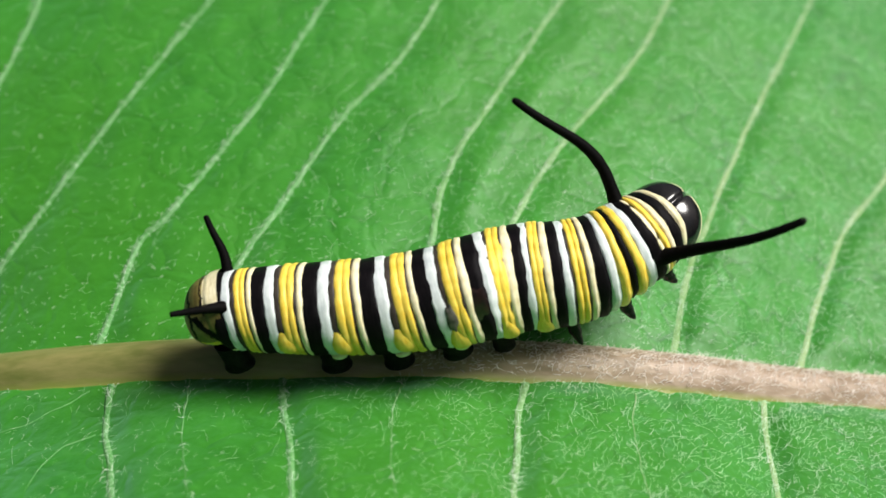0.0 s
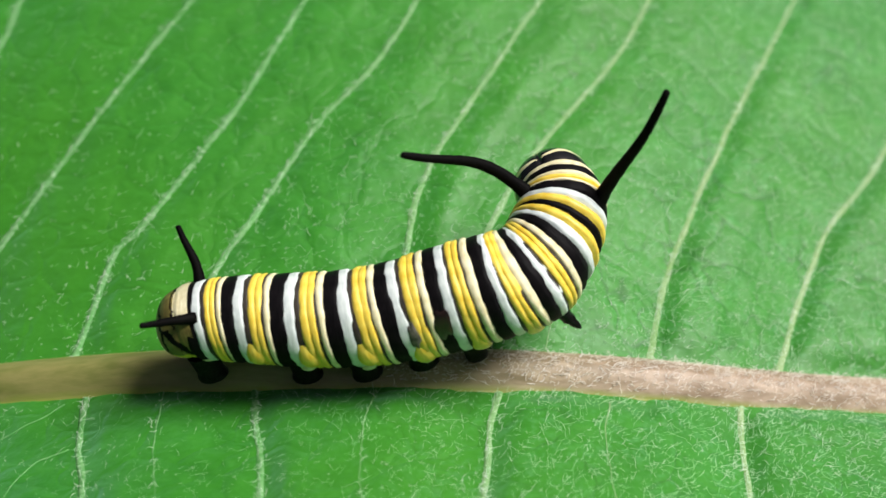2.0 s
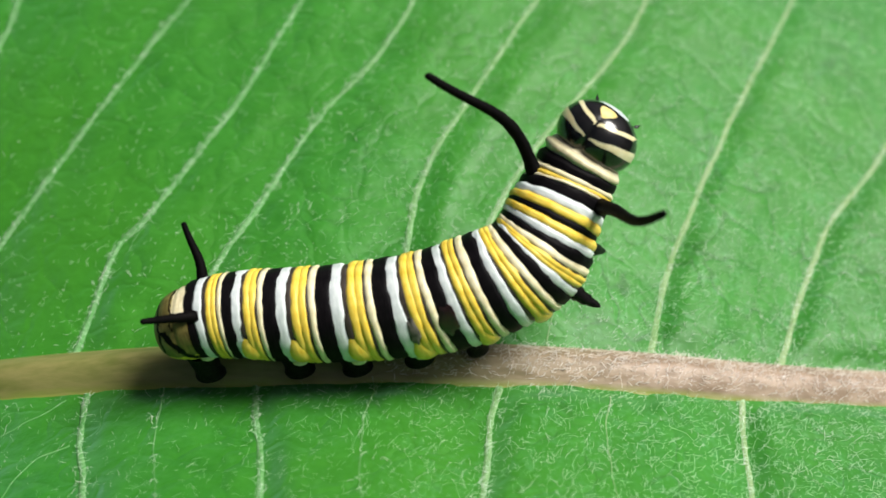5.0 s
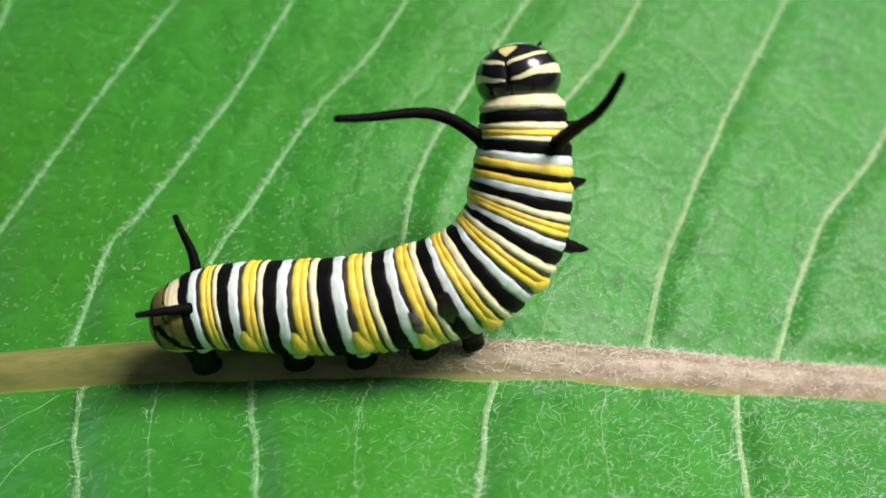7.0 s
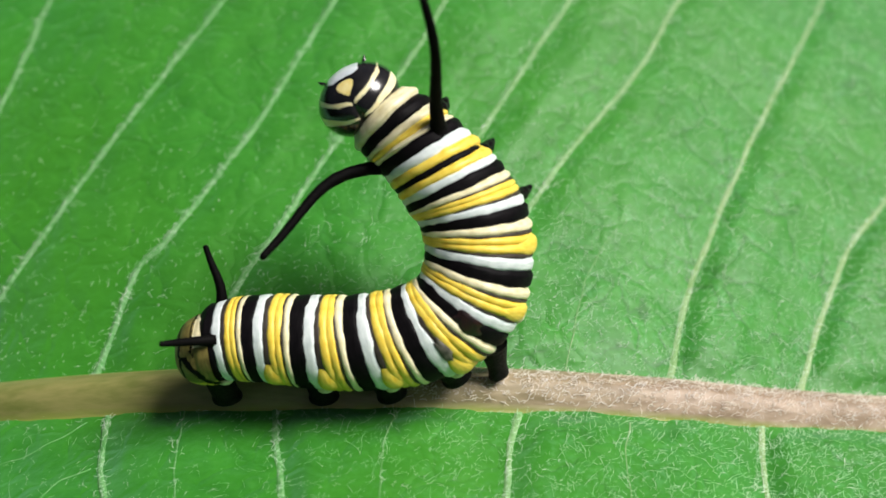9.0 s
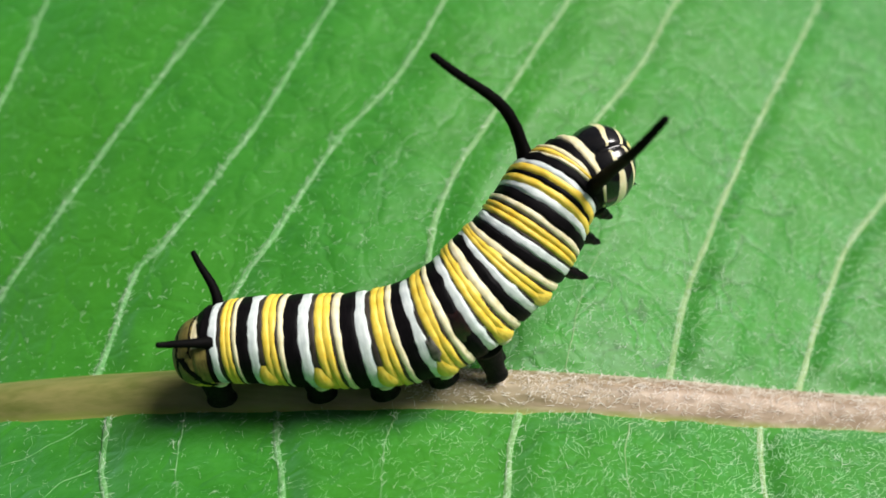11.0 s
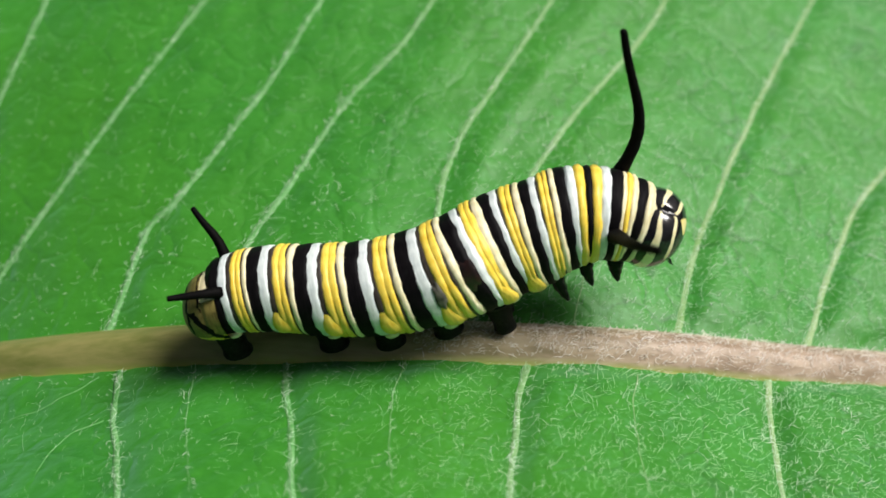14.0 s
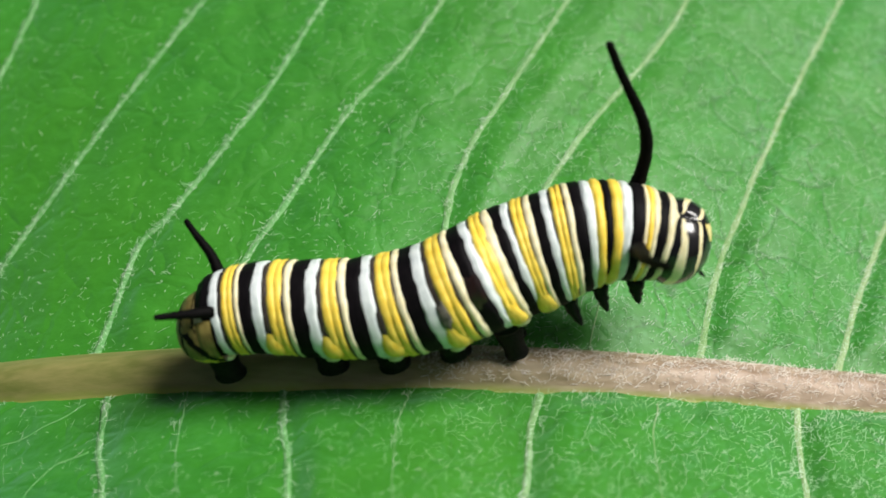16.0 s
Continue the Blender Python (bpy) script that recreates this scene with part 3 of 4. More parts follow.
def proleg(s, side, reach):
    """A stubby black clasping leg with a pale crescent at its root."""
    g = float(np.interp(s, GIRTH_AT, GIRTH))
    nu, nv = 14, 18
    verts = []
    for a in range(nu):
        f = a / (nu - 1)
        rad = (0.84 - 0.14 * f if s < 18 else 0.85 - 0.42 * f) + 0.16 * math.exp(-((f - 0.9) / 0.16) ** 2)
        if f > 0.93:
            rad *= 1 - 0.3 * ((f - 0.93) / 0.07) ** 2
        for b in range(nv):
            q = 2 * math.pi * b / nv
            verts.append((math.cos(q) * rad * 1.18, math.sin(q) * rad * 0.85 + 0.12 * f * side, -f * reach))
    leg = part("proleg", mesh_of("proleg", verts, strip(nu, nv, True) + [tuple(range(nv)), tuple((nu - 1) * nv + b for b in range(nv))[::-1]], [FOOT]), caterpillar, "stubby black proleg")
    if s > 18:
        GRIPS.append((leg, s, side, reach))
    else:
        RIDERS.append((leg, s, Matrix.Translation(Vector((0.15, side * 1.25, -g * 0.72)) * MM)))
    # the pale swelling over its root
    nu, nv = 11, 16
    verts = []
    for a in range(nu):
        th = math.pi * a / (nu - 1)
        for b in range(nv):
            q = 2 * math.pi * b / nv
            verts.append((math.sin(th) * math.cos(q) * 0.5, math.sin(th) * math.sin(q) * 0.26, math.cos(th) * 0.27))
    fold = part("pale_fold", mesh_of("pale_fold", verts, strip(nu, nv, True), [CREAM]), caterpillar, "small cream fold over a proleg")
    w = radians(130 if s < 18 else 140)
    g *= skirt(s, w)
    RIDERS.append((fold, s, Matrix.Translation(Vector((0.8, side * math.sin(w) * g * 1.03, math.cos(w) * g * 1.03)) * MM)))


for s_, reach_ in [(1.5, 2.35), (7.9, 2.05), (11.3, 2.0), (14.8, 1.95), (18.45, 2.8)]:
    for side_ in (1, -1):
        proleg(s_, side_, reach_)


def scar(s, angle, size, mat, name, label, slant=0.0):
    """An irregular patch that follows the skin."""
    g = float(np.interp(s, GIRTH_AT, GIRTH)) * skirt(s, radians(angle)) + 0.07
    nr, nv = 5, 22
    verts = []
    for a in range(nr):
        for b in range(nv):
            q = 2 * math.pi * b / nv
            k = (a / (nr - 1)) * (1 + 0.18 * math.sin(2 * q + 1) + 0.14 * math.sin(5 * q + size[0] * 9))
            w = radians(angle) + math.sin(q) * size[1] * k / g
            up = g + 0.035 * (1 - (a / (nr - 1)) ** 2) - 0.05 * (a == nr - 1)
            verts.append((math.cos(q) * size[0] * k + slant * (w - radians(angle)), math.sin(w) * up, math.cos(w) * up))
    ob = part(name, mesh_of(name, verts, strip(nr, nv, True), [mat]), caterpillar, label)
    RIDERS.append((ob, s, Matrix.Identity(4)))


scar(17.9, -54, (0.52, 1.2), plain("red_brown_scab", (0.004, 0.0014, 0.0012), (0.020, 0.0055, 0.004), 0.34, 2500, 0.8, 0.3), "scab", "dark red-brown scab on the flank")
scar(15.82, -66, (0.30, 1.1), plain("grey_scuffed_skin", (0.035, 0.032, 0.028), (0.15, 0.135, 0.11), 0.5, 1800, 0.5), "scuff", "grey scuffed skin on the flank")


TRUE_LEGS = []  # (object, place along the body, side)
# seconds, and degrees by which the hindmost pair and the two pairs before it are spread on the lit flank
LEG_SPREAD = [(0, 48, 48), (0.5, 52, 46), (1, 62, 44), (2.5, 74, 40), (4.2, 76, 34), (6.3, 70, 52), (7, 54, 42), (7.5, 40, 34), (8, 26, 22), (9.2, 14, 14), (11.3, 50, 50), (12.5, 46, 48), (16, 42, 46)]


def leg_pose(t, s, side):
    """A true leg's pose on its band; the legs of the other flank are kept folded."""
    spread = 20.0
    if side < 0:
        spread = float(np.interp(t, [r[0] for r in LEG_SPREAD], [r[1 if s < 25 else 2] for r in LEG_SPREAD]))
    g = float(np.interp(s, GIRTH_AT, GIRTH))
    out = 1.75 + 0.75 * max(0.0, spread - 40) / 36
    return Matrix.Translation(Vector((0, side * out, -g * (0.74 - 0.2 * spread / 76))) * MM) @ Matrix.Rotation(radians(spread * side), 4, "X")


def true_leg(s, side, length):
    """A jointed, pointed, shiny leg."""
    nv = 12
    prof = [(0, 0.55), (0.2, 0.58), (0.40, 0.52), (0.44, 0.43), (0.62, 0.44), (0.68, 0.34), (0.84, 0.27), (0.94, 0.17), (1.0, 0.05)]
    verts = []
    for f, rad in prof:
        for b in range(nv):
            q = 2 * math.pi * b / nv
            verts.append((math.cos(q) * rad + 0.45 * f * f, math.sin(q) * rad, -f * length))
    leg = part("true_leg", mesh_of("true_leg", verts, strip(len(prof), nv, True) + [tuple(range(nv)), tuple((len(prof) - 1) * nv + b for b in range(nv))[::-1]], [LEG]), caterpillar, "pointed shiny black leg")
    TRUE_LEGS.append((leg, s, side))


for s_, l_ in [(23.7, 2.55), (26.5, 2.15), (29.1, 1.65)]:
    for side_ in (1, -1):
        true_leg(s_, side_, l_)


def build_head():
    """A glossy two-lobed head capsule, black with cream stripes."""
    nu, nv = 150, 200
    verts, unit = [], []
    for a in range(nu):
        th = math.pi * (a + 0.02) / (nu - 0.96)
        for b in range(nv):
            q = 2 * math.pi * b / nv
            x, y, z = -math.cos(th), math.sin(th) * math.sin(q), math.sin(th) * math.cos(q)
            unit.append((x, y, z))
            cleft = math.exp(-((y / 0.07) ** 2)) * max(0.0, min(1.0, (z + 0.1) * 1.6)) * max(0.0, min(1.0, (0.42 - x) * 2.2))
            k = 1 - 0.075 * cleft + 0.03 * math.sin(abs(y) * 3.0) * max(z, 0)
            verts.append((x * 2.15 * k, y * 2.66 * k, z * 2.58 * k))
    faces = strip(nu, nv, True) + [tuple(range(nv)), tuple((nu - 1) * nv + b for b in range(nv))[::-1]]
    idx = []
    for f in faces:
        x, y, z = np.mean([unit[i] for i in f[:4]], 0)
        w = abs(y)
        j = 0.015 * math.sin(w * 17 + z * 9)
        if abs(x - 0.32 * w + 0.22 + j) < 0.02 + 0.125 * w and w > 0.05 and z > -0.75:
            m = 1
        elif abs(x - 0.36 * w - 0.28 + j) < 0.05 + 0.03 * w and 0.02 < w < 0.8 and z > -0.8:
            m = 1
        elif ((x - 0.68) / 0.17) ** 2 + (w / (0.06 + 0.75 * max(0.0, x - 0.52))) ** 2 < 1 and z > 0:
            m = 2
        elif x > 0.87 and z < 0.42 and w < 0.4:
            m = 3
        else:
            m = 0
        idx.append(m)
    head = part("head", mesh_of("head", verts, faces, [SHINY, SHELL_CREAM, SHELL_YELLOW, SHELL_WHITE], idx), caterpillar, "glossy black head with cream stripes")
    for side in (1, -1):
        nv2 = 8
        v2 = []
        for f, rad in [(0, 0.16), (0.5, 0.12), (0.55, 0.08), (1.0, 0.02)]:
            for b in range(nv2):
                q = 2 * math.pi * b / nv2
                v2.append((1.85 + f * 0.35, side * (1.45 + 0.25 * f) + math.cos(q) * rad, -0.35 + math.sin(q) * rad))
        part("antenna", mesh_of("antenna", v2, strip(4, nv2, True) + [tuple(range(nv2))], [SHINY]), head)
    return head


head = build_head()

# ---- poses of the body line through the clip ----
POSES = []
LEAN_AT = [2.9, 7.8, 14.7, 17.9, 20.7, 23.2, 25.4, 28.4]


def crawl(t, flat, lean, depth, tilt, roll, nod, left, right):
    """t; ten stations of the body line in the rearing plane; the bands' headings in it, in degrees; how deep the last five lie behind it; the tilt away from it, the roll of the back; the head's nod; both horn tips."""
    POSES.append((t, flat, lean, depth, tilt, roll, nod, left, right))


# seconds, and degrees by which the head swings out of the neck's line and turns about its own upright
HEAD_SWING = [(0, 0, 0), (2.5, 0, 0), (3, 2, 8), (3.5, 0, 24), (4, 0, 0), (7.5, 0, 0), (8, -10, 10), (9, -22, 20), (9.2, -14, 14), (11.3, 0, 0), (16, 0, 0)]


def body_line(flat, depth):
    """Cubic spline through the stations, in mm; returns a function of s giving place and direction."""
    pts = [PLANE + Vector((1, 0, 0)) * flat[2 * i] + M_ * flat[2 * i + 1] for i in range(10)]
    for i in range(5):
        pts[5 + i] = pts[5 + i] + N_ * depth[i]
    p = np.array([tuple(v) for v in pts])
    x = STATIONS
    h = np.diff(x)
    n = len(x)
    A, B = np.eye(n), np.zeros((n, 3))
    for i in range(1, n - 1):
        A[i, i - 1 : i + 2] = h[i - 1], 2 * (h[i - 1] + h[i]), h[i]
        B[i] = 6 * ((p[i + 1] - p[i]) / h[i] - (p[i] - p[i - 1]) / h[i - 1])
    c = np.linalg.solve(A, B)

    def at(s):
        i = int(np.clip(np.searchsorted(x, s) - 1, 0, n - 2))
        u, v, k = s - x[i], x[i + 1] - s, h[i]
        pos = (c[i] * v**3 + c[i + 1] * u**3) / (6 * k) + (p[i] / k - c[i] * k / 6) * v + (p[i + 1] / k - c[i + 1] * k / 6) * u
        der = (c[i + 1] * u**2 - c[i] * v**2) / (2 * k) + (p[i + 1] - p[i]) / k - (c[i + 1] - c[i]) * k / 6
        return Vector(pos), Vector(der).normalized()

    return at


def back_frame(tang, roll):
    """Axes of a band: x forward, z through the back."""
    m = N_.cross(tang).normalized()
    n = tang.cross(m).normalized()
    z = n * math.cos(roll) + m * math.sin(roll)
    return tang, z.cross(tang), z


def to_pose(axes, place):
    m = Matrix(axes).transposed().to_4x4()
    m.translation = place * MM
    return m


def motions():
    crawl(0, (-15.48, -0.20, -12.73, -0.13, -7.64, 0.00, -0.49, 0.65, 2.24, 1.43, 4.88, 2.03, 7.18, 2.23, 9.50, 2.69, 12.50, 4.38, 14.54, 5.66), (12, 6, 16, 14, 9, 9, 13, 35), (-1.0, -1.3, -1.6, -1.9, -3.6), 7, 22, 35, (4.3, 8.4, 10.0), (20.9, -0.4, 8.0))
    crawl(0.5, (-15.17, -0.17, -12.59, -0.00, -7.63, -0.02, -0.56, 0.63, 2.26, 1.25, 5.00, 2.00, 7.46, 2.42, 9.65, 3.24, 12.06, 4.74, 14.69, 6.64), (11, 7, 19, 17, 12, 15, 19, 35), (-0.8, -1.2, -1.8, -2.4, -2.4), 10, 38, 35, (3.0, 9.2, 8.6), (20.8, 2.4, 8.3))
    crawl(1, (-15.38, -0.18, -12.68, -0.01, -7.66, 0.03, -0.73, 0.61, 2.06, 1.20, 4.78, 1.88, 7.35, 2.49, 9.24, 3.41, 11.48, 5.63, 13.05, 7.41), (11, 6, 19, 17, 14, 23, 27, 59), (-0.4, -1.0, -2.1, -3.6, -6.0), 29, 16, 18, (0.9, 8.8, 6.4), (19.6, 5.4, 9.9))
    crawl(1.5, (-15.35, -0.21, -12.64, 0.01, -7.66, 0.15, -0.90, 0.53, 1.88, 1.01, 4.75, 1.75, 7.23, 2.37, 9.14, 3.63, 10.64, 6.15, 10.60, 7.95), (12, 5, 20, 16, 17, 28, 39, 74), (-0.0, -0.6, -1.8, -3.5, -6.3), 32, 4, 8, (0.1, 5.8, 8.4), (17.2, 6.2, 11.5))
    crawl(2, (-15.36, -0.07, -12.60, 0.16, -7.70, 0.13, -0.90, 0.57, 1.87, 1.35, 4.83, 2.07, 7.24, 2.75, 8.54, 4.04, 9.65, 6.87, 9.16, 8.62), (11, 6, 17, 14, 21, 34, 42, 86), (-0.0, -0.6, -1.8, -3.5, -6.2), 37, 2, 5, (-0.4, 5.4, 9.0), (15.3, 6.7, 12.7))
    crawl(2.5, (-15.37, -0.26, -12.64, 0.13, -7.80, -0.05, -1.05, 0.37, 1.78, 1.12, 4.81, 2.09, 7.48, 3.33, 8.07, 4.71, 8.56, 7.12, 7.16, 8.59), (12, 5, 18, 18, 28, 43, 51, 88), (-0.0, -0.6, -1.8, -3.5, -5.9), 42, 5, 0, (-1.4, 5.1, 9.2), (12.6, 6.3, 13.8))
    crawl(3, (-15.36, -0.26, -12.65, 0.27, -7.80, 0.12, -1.01, 0.45, 1.87, 1.16, 4.74, 2.20, 7.39, 3.19, 8.39, 4.74, 8.86, 7.60, 9.52, 10.18), (11, 6, 20, 22, 26, 38, 46, 80), (-0.0, -0.5, -1.3, -2.6, -4.8), 25, -4, -2, (-1.4, 5.2, 9.7), (16.4, 5.8, 12.7))
    crawl(3.5, (-15.34, -0.44, -12.61, 0.20, -7.78, 0.08, -1.12, 0.32, 1.57, 1.02, 4.41, 1.71, 6.61, 2.62, 7.62, 4.47, 7.70, 7.67, 5.85, 11.08), (9, 4, 16, 14, 26, 42, 61, 91), (-0.0, -0.3, -0.8, -1.6, -1.6), 20, 9, 0, (-1.7, -0.5, 6.7), (12.3, 7.4, 15.0))
    crawl(4, (-15.46, -0.42, -12.59, 0.27, -7.78, 0.14, -0.90, 0.41, 2.02, 1.06, 4.88, 2.12, 7.23, 3.22, 8.22, 4.91, 9.01, 8.07, 10.08, 10.12), (6, 5, 20, 22, 29, 41, 50, 75), (-0.0, -0.3, -0.9, -1.8, -4.1), 18, -1, 15, (-0.9, 7.6, 11.5), (16.3, 2.9, 13.1))
    crawl(4.2, (-15.45, -0.41, -12.41, 0.08, -8.04, 0.21, -0.97, 0.57, 2.06, 1.17, 4.91, 2.22, 7.36, 3.29, 8.39, 4.83, 9.66, 7.67, 12.20, 9.56), (8, 6, 16, 22, 28, 42, 52, 63), (-0.0, -0.3, -0.8, -1.5, -2.2), 13, 0, 25, (1.6, 8.3, 13.3), (14.6, -1.5, 11.7))
    crawl(6.3, (-15.57, -0.28, -12.71, 0.16, -8.16, 0.14, -1.00, 0.43, 2.25, 1.15, 4.85, 1.90, 7.27, 3.16, 8.35, 5.21, 9.19, 8.37, 9.65, 12.63), (8, 4, 12, 21, 29, 44, 61, 82), (0.0, 0.0, 0.0, 0.0, 0.0), -4, 23, -22, (-2.3, 2.9, 9.0), (13.7, -1.5, 14.5))
    crawl(6.5, (-15.43, -0.26, -12.58, 0.33, -7.89, 0.23, -0.69, 0.61, 2.16, 1.21, 4.70, 2.14, 6.80, 3.80, 7.52, 5.91, 7.80, 9.02, 6.44, 13.21), (11, 3, 17, 23, 33, 54, 72, 90), (0.0, 0.0, 0.0, 0.0, 0.0), -2, 13, -18, (-2.9, 0.6, 6.7), (12.1, 1.7, 16.5))
    crawl(7, (-15.49, -0.33, -12.49, 0.25, -7.82, 0.32, -0.63, 0.70, 2.27, 1.46, 4.74, 2.70, 6.51, 4.85, 7.01, 7.05, 7.38, 10.30, 6.97, 14.80), (10, 4, 18, 27, 39, 59, 75, 86), (0.0, 0.0, 0.0, 0.0, 0.0), -4, 18, 3, (-4.0, 5.1, 11.4), (12.2, 2.0, 17.0))
    crawl(7.5, (-15.50, -0.35, -12.56, 0.18, -7.87, 0.20, -0.68, 0.70, 2.11, 1.57, 4.45, 3.23, 5.98, 5.68, 6.41, 7.75, 6.38, 11.08, 5.76, 15.47), (11, 4, 19, 29, 45, 67, 79, 84), (0.0, 0.0, 0.0, 0.0, 0.0), 1, 21, 2, (-5.2, 4.4, 10.0), (9.8, 5.5, 18.6))
    crawl(8, (-15.35, -0.36, -12.70, 0.26, -7.81, 0.11, -0.68, 0.72, 2.06, 2.00, 3.96, 3.83, 4.79, 6.55, 4.67, 8.76, 3.68, 11.88, 0.32, 15.25), (9, 4, 22, 40, 57, 81, 96, 107), (0.0, 0.0, 0.0, 0.0, 0.0), -1, 29, -10, (-5.7, 1.9, 4.2), (4.5, 7.4, 19.9))
    crawl(8.5, (-15.39, -0.35, -12.69, 0.19, -7.79, 0.02, -0.71, 0.55, 1.89, 1.97, 3.47, 4.14, 3.63, 7.06, 2.99, 9.25, 1.45, 12.20, -1.81, 15.61), (7, 4, 25, 47, 66, 91, 106, 111), (0.0, 0.0, 0.0, 0.0, 0.0), -1, 26, -8, (-9.9, 4.0, 7.2), (2.2, 7.2, 20.1))
    crawl(8.8, (-15.47, -0.30, -12.72, 0.31, -7.71, 0.18, -0.66, 0.57, 1.81, 2.19, 3.05, 4.72, 3.07, 7.56, 2.16, 9.56, 0.40, 12.25, -3.39, 16.22), (6, 3, 25, 52, 72, 95, 112, 117), (0.0, 0.0, 0.0, 0.0, 0.0), -1, 11, -20, (-10.8, 3.3, 7.7), (6.3, 2.8, 17.7))
    crawl(9, (-15.50, -0.41, -12.70, 0.21, -7.78, 0.09, -0.72, 0.61, 1.71, 2.18, 2.77, 4.78, 2.51, 7.69, 1.40, 9.61, -0.83, 12.33, -4.82, 15.49), (6, 3, 27, 54, 74, 98, 114, 121), (0.0, 0.0, 0.0, 0.0, 0.0), -1, 25, -12, (-10.1, 0.9, 6.7), (0.0, 7.8, 20.3))
    crawl(9.2, (-15.20, -0.30, -12.31, 0.34, -7.55, 0.09, -0.40, 0.70, 1.83, 2.43, 2.85, 5.08, 2.67, 7.92, 1.83, 9.91, 0.05, 12.66, -2.65, 16.34), (9, 5, 28, 51, 70, 94, 110, 114), (0.0, 0.0, 0.0, 0.0, 0.0), 0, 20, -4, (-11.6, 5.6, 9.6), (1.5, 8.2, 20.4))
    crawl(11.3, (-15.74, -0.31, -13.07, 0.21, -8.21, 0.30, -1.15, 0.93, 1.46, 2.35, 3.75, 4.08, 5.58, 5.81, 6.91, 7.48, 8.63, 9.52, 11.52, 10.25), (4, 7, 19, 28, 39, 47, 46, 43), (-0.7, -0.9, -1.0, -1.0, -1.3), 16, 26, 15, (1.8, 9.4, 15.9), (13.4, 1.6, 15.1))
    crawl(11.5, (-15.63, -0.31, -12.92, 0.29, -8.19, 0.24, -1.27, 0.93, 1.53, 2.36, 3.83, 3.99, 5.69, 5.80, 6.98, 7.29, 8.94, 9.20, 11.88, 9.66), (6, 9, 21, 32, 40, 41, 41, 33), (-0.8, -0.9, -1.0, -1.1, -1.4), 12, 31, 12, (2.9, 9.8, 16.0), (13.2, 0.7, 14.8))
    crawl(12, (-15.78, -0.50, -12.99, 0.27, -8.41, 0.34, -1.44, 1.04, 1.29, 2.50, 3.60, 3.87, 5.56, 5.12, 7.03, 6.54, 9.62, 7.53, 13.27, 7.54), (10, 12, 19, 30, 36, 35, 32, 13), (-0.8, -1.0, -1.1, -1.2, -1.5), 8, 49, 5, (6.6, 11.6, 14.8), (12.1, -1.6, 13.6))
    crawl(12.5, (-15.82, -0.45, -13.12, 0.36, -8.34, 0.43, -1.43, 1.03, 1.36, 2.32, 3.52, 3.73, 5.52, 4.68, 7.10, 5.91, 9.93, 6.31, 13.32, 5.78), (8, 9, 21, 31, 33, 26, 22, 3), (-0.9, -1.1, -1.2, -1.3, -1.6), 5, 54, 3, (9.1, 11.7, 13.7), (10.7, -3.2, 12.3))
    crawl(13, (-15.78, -0.41, -13.00, 0.37, -8.39, 0.42, -1.53, 0.98, 1.26, 2.39, 3.50, 3.44, 5.56, 4.22, 7.39, 5.09, 10.39, 5.34, 13.67, 4.28), (7, 11, 19, 29, 27, 18, 14, -6), (-0.9, -1.1, -1.2, -1.3, -1.6), 0, 42, 3, (10.0, 10.1, 13.7), (10.5, -4.6, 11.0))
    crawl(13.5, (-15.76, -0.75, -13.00, 0.21, -8.10, 0.33, -1.25, 0.90, 1.68, 2.10, 3.90, 3.23, 5.99, 3.92, 7.79, 4.71, 11.06, 4.73, 13.94, 3.68), (11, 9, 18, 28, 24, 15, 10, -6), (-0.9, -1.1, -1.2, -1.3, -1.6), 5, 31, 2, (11.7, 9.0, 13.7), (12.0, -5.8, 9.4))
    crawl(14, (-15.73, -0.73, -12.94, 0.19, -8.09, 0.34, -1.24, 0.94, 1.72, 2.10, 3.91, 3.17, 6.05, 3.90, 7.89, 4.70, 10.99, 4.77, 13.77, 3.76), (10, 9, 18, 29, 24, 14, 9, -8), (-0.9, -1.1, -1.2, -1.3, -1.6), 0, 30, 2, (11.2, 8.8, 13.8), (12.3, -5.6, 9.6))
    crawl(14.5, (-15.81, -0.74, -13.04, 0.25, -8.17, 0.41, -1.30, 1.00, 1.65, 2.19, 3.85, 3.31, 5.95, 3.97, 7.73, 4.78, 10.91, 4.89, 13.77, 3.83), (11, 10, 19, 28, 23, 14, 9, -7), (-0.9, -1.1, -1.2, -1.3, -1.6), 5, 36, 2, (10.4, 9.0, 13.8), (12.3, -5.5, 9.7))
    crawl(15, (-15.86, -0.74, -13.07, 0.27, -8.15, 0.38, -1.28, 0.97, 1.67, 2.20, 3.88, 3.29, 6.01, 3.91, 7.82, 4.71, 11.04, 4.86, 13.85, 3.83), (10, 9, 19, 28, 23, 14, 9, -8), (-0.9, -1.1, -1.2, -1.3, -1.6), 3, 34, 2, (10.2, 8.8, 13.8), (12.5, -5.6, 9.6))
    crawl(15.5, (-15.78, -0.66, -13.03, 0.33, -8.18, 0.44, -1.31, 1.03, 1.63, 2.27, 3.87, 3.34, 5.98, 3.95, 7.77, 4.74, 10.97, 4.99, 13.85, 3.87), (10, 9, 18, 28, 23, 14, 9, -7), (-0.9, -1.1, -1.2, -1.3, -1.6), 5, 35, 2, (10.0, 8.7, 13.9), (11.8, -5.2, 10.1))
    crawl(16, (-15.47, -0.41, -13.02, 0.48, -8.08, 0.63, -1.28, 1.21, 1.65, 2.40, 3.89, 3.46, 5.94, 4.11, 7.76, 4.77, 10.93, 4.90, 13.91, 4.17), (8, 8, 18, 26, 22, 14, 8, -8), (-0.9, -1.1, -1.2, -1.3, -1.6), 5, 39, 0, (9.2, 8.8, 13.6), (11.5, -5.3, 10.1))
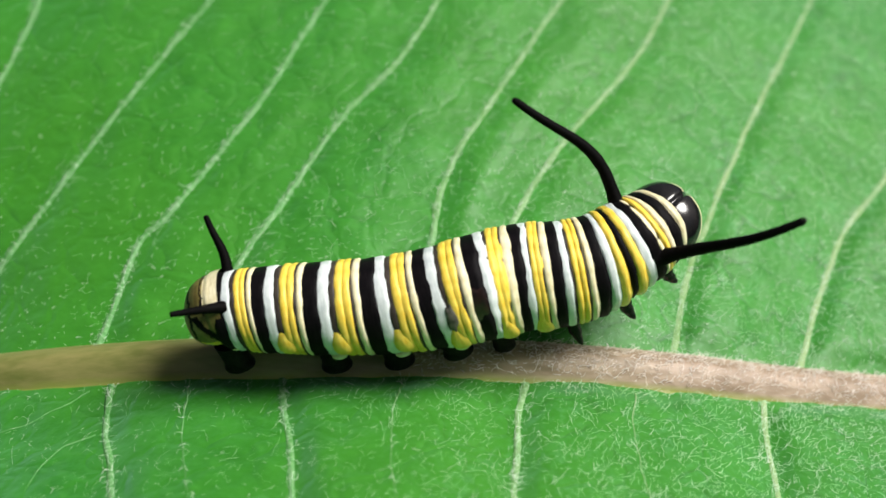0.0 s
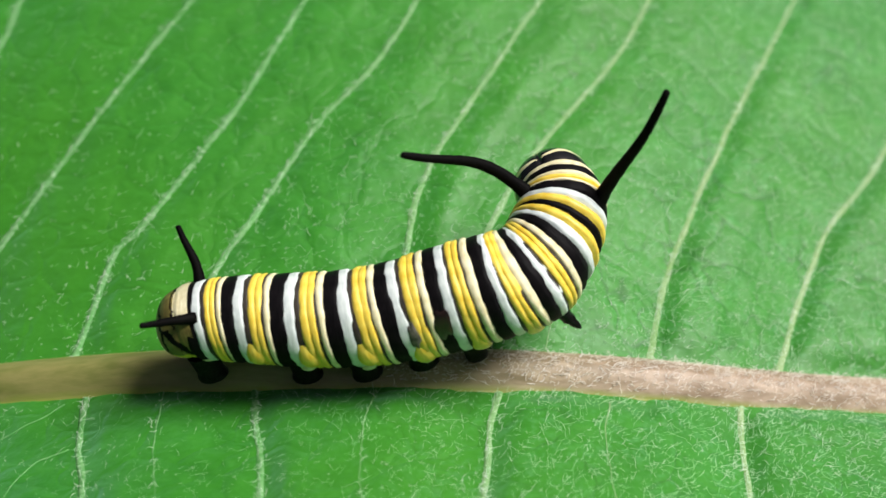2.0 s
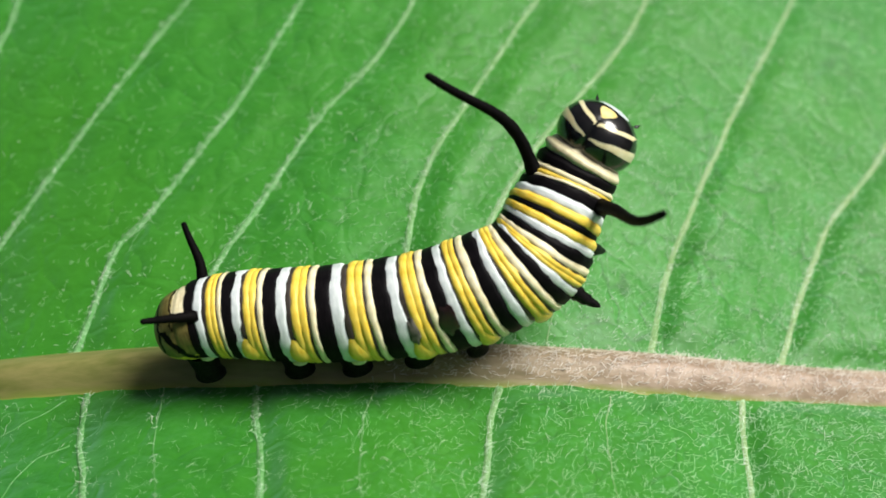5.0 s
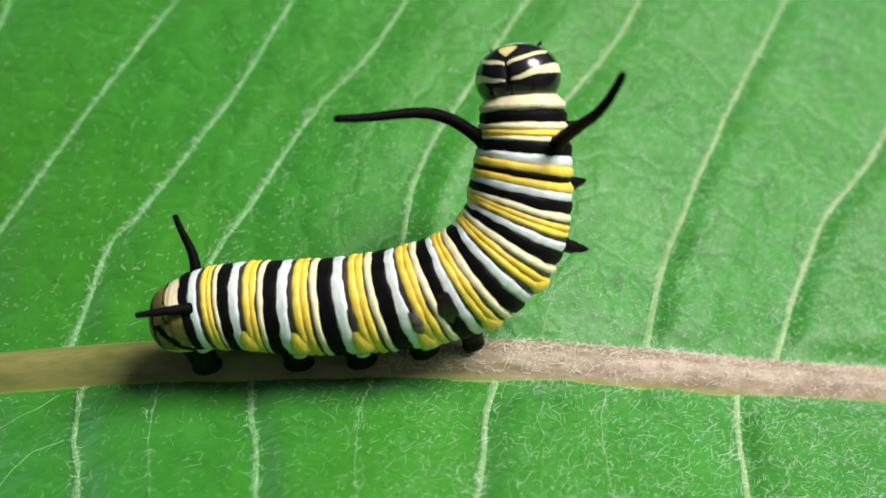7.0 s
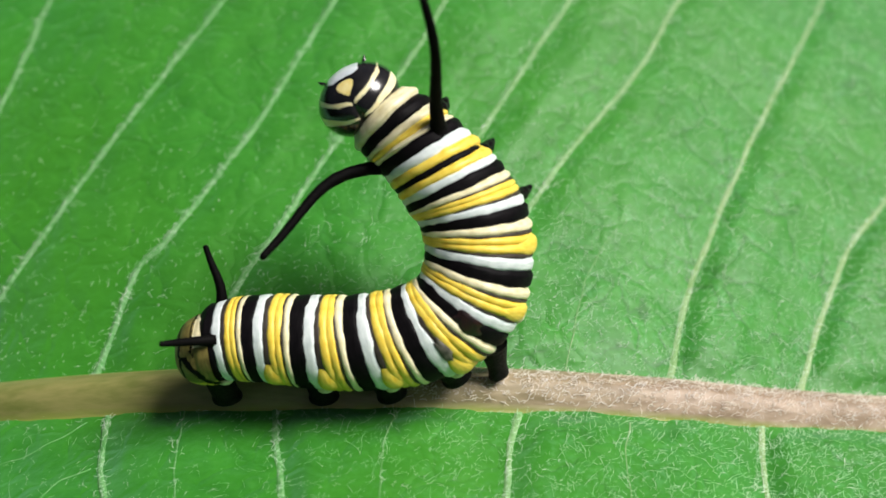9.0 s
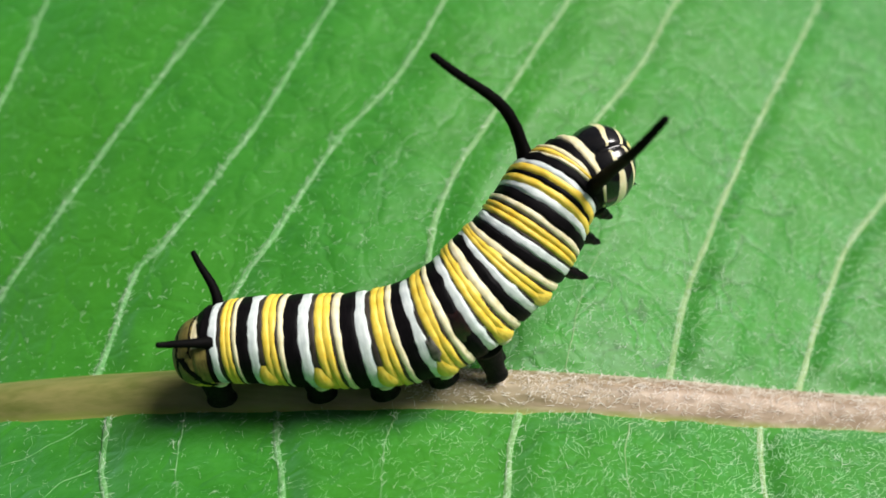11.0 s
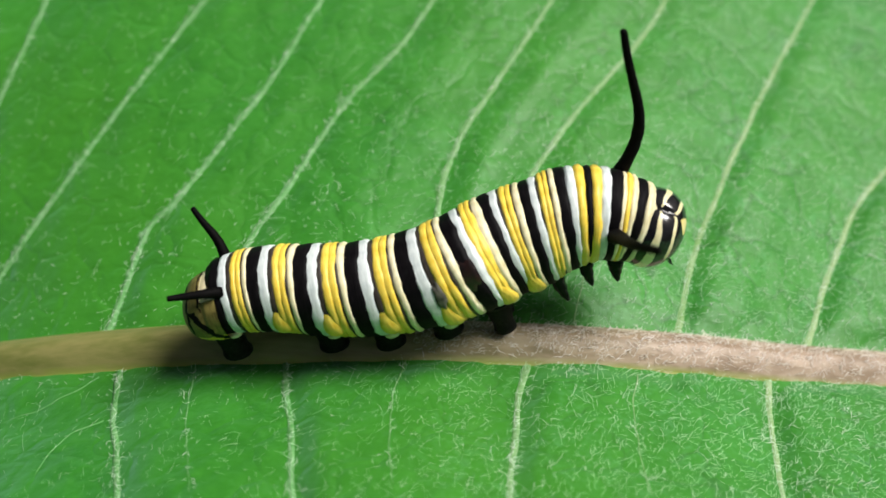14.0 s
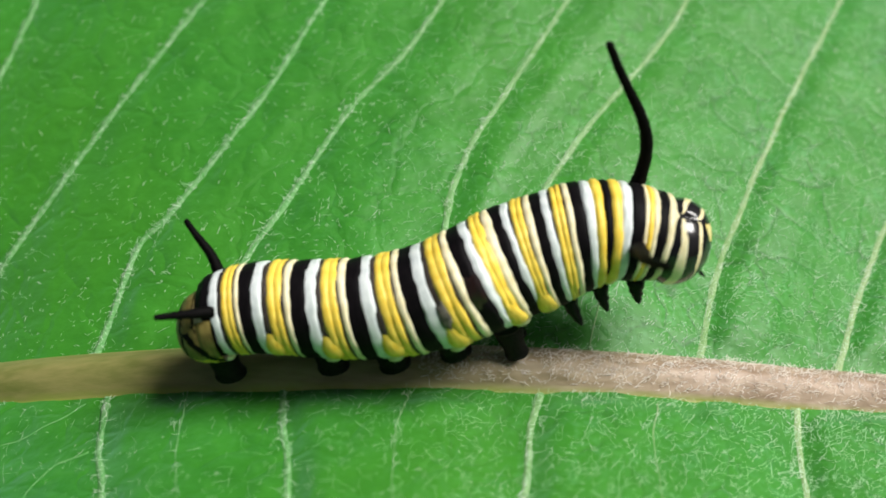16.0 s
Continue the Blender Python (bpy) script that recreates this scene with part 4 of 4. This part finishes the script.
    rides = {ob: [] for ob, _, _ in RIDERS}
    limb_rows = {row[0]: [] for row in (*REAR_HORNS, *GRIPS, *TRUE_LEGS)}
    heads, lefts, rights = [], [], []
    for t, flat, lean, depth, tilt, roll, nod, left, right in POSES:
        at = body_line(flat, depth)

        def turn_at(s):
            f = min(1.0, max(0.0, (s - 12.0) / 14.0))
            return radians(45 + (roll - 45) * f * f * (3 - 2 * f))

        ahead = (at(31.6)[0] - at(29.6)[0]).normalized()

        def heading(s):
            a = radians(float(np.interp(s, LEAN_AT, lean)))
            f = min(1.0, max(0.0, (s - 22.0) / 6.0))
            back = radians(-6 + (tilt + 6) * f * f * (3 - 2 * f))
            flat_way = (Vector((1, 0, 0)) * math.cos(a) + M_ * math.sin(a)) * math.cos(back) - N_ * math.sin(back)
            f = min(1.0, max(0.0, (s - 28.6) / 2.4))
            return (flat_way * (1 - f) + ahead * f).normalized()

        for ob, s, side, reach in GRIPS:
            tx, ty, tz = back_frame(heading(s), turn_at(s))
            root = at(s)[0] - tz * 1.2 + ty * side * 1.3
            foot = Vector((4.1, 2.4 + 0.55 * side, 0.62))
            up = (root - foot).normalized()
            across = (ty - up * ty.dot(up)).normalized()
            limb_rows[ob].append((t, to_pose((across.cross(up), across, up), foot + up * reach)))
        for ob, angle, before, after in REAR_HORNS:
            f = min(1.0, max(0.0, (t - 9.2) / 2.1))
            limb_rows[ob].append((t, to_pose(back_frame(heading(2.25), turn_at(2.25)), at(2.25)[0]) @ rear_horn_pose(angle, before + (after - before) * f)))
        for ob, s, side in TRUE_LEGS:
            limb_rows[ob].append((t, to_pose(back_frame(heading(s), turn_at(s)), at(s)[0]) @ leg_pose(t, s, side)))
        for ob, s, own in RIDERS:
            place, tang = at(s)[0], heading(s)
            rides[ob].append((t, to_pose(back_frame(tang, turn_at(s)), place) @ own))
        place, tang = at(31.6)[0], heading(31.6)
        tx, ty, tz = back_frame(tang, turn_at(31.6))
        a = radians(nod)
        fwd = tx * math.cos(a) - tz * math.sin(a)
        when = [r[0] for r in HEAD_SWING]
        swing, twist = (radians(float(np.interp(t, when, [r[k] for r in HEAD_SWING]))) for k in (1, 2))
        swing = Matrix.Rotation(twist, 3, M_) @ Matrix.Rotation(swing, 3, N_)
        fwd, ty = swing @ fwd, swing @ ty
        heads.append((t, to_pose((fwd, ty, ty.cross(fwd) * -1), place - tx * 0.5)))
        place, tang = at(28.2)[0], heading(28.2)
        tx, ty, tz = back_frame(tang, turn_at(28.2))
        g = 2.58
        for rows, side, tip, hint in ((lefts, 1, left, tx), (rights, -1, right, tx)):
            q = radians(60)
            root = place + (tz * math.cos(q) + ty * side * math.sin(q)) * g + tx * 0.15
            x = (PLANE + Vector(tip) - root).normalized()
            y = hint.cross(x).normalized()
            rows.append((t, to_pose((x, y, x.cross(y)), root)))
    for ob, rows in (*rides.items(), *limb_rows.items()):
        walk(ob, rows)
    walk(head, heads)
    walk(horn_left, lefts)
    walk(horn_right, rights)


motions()
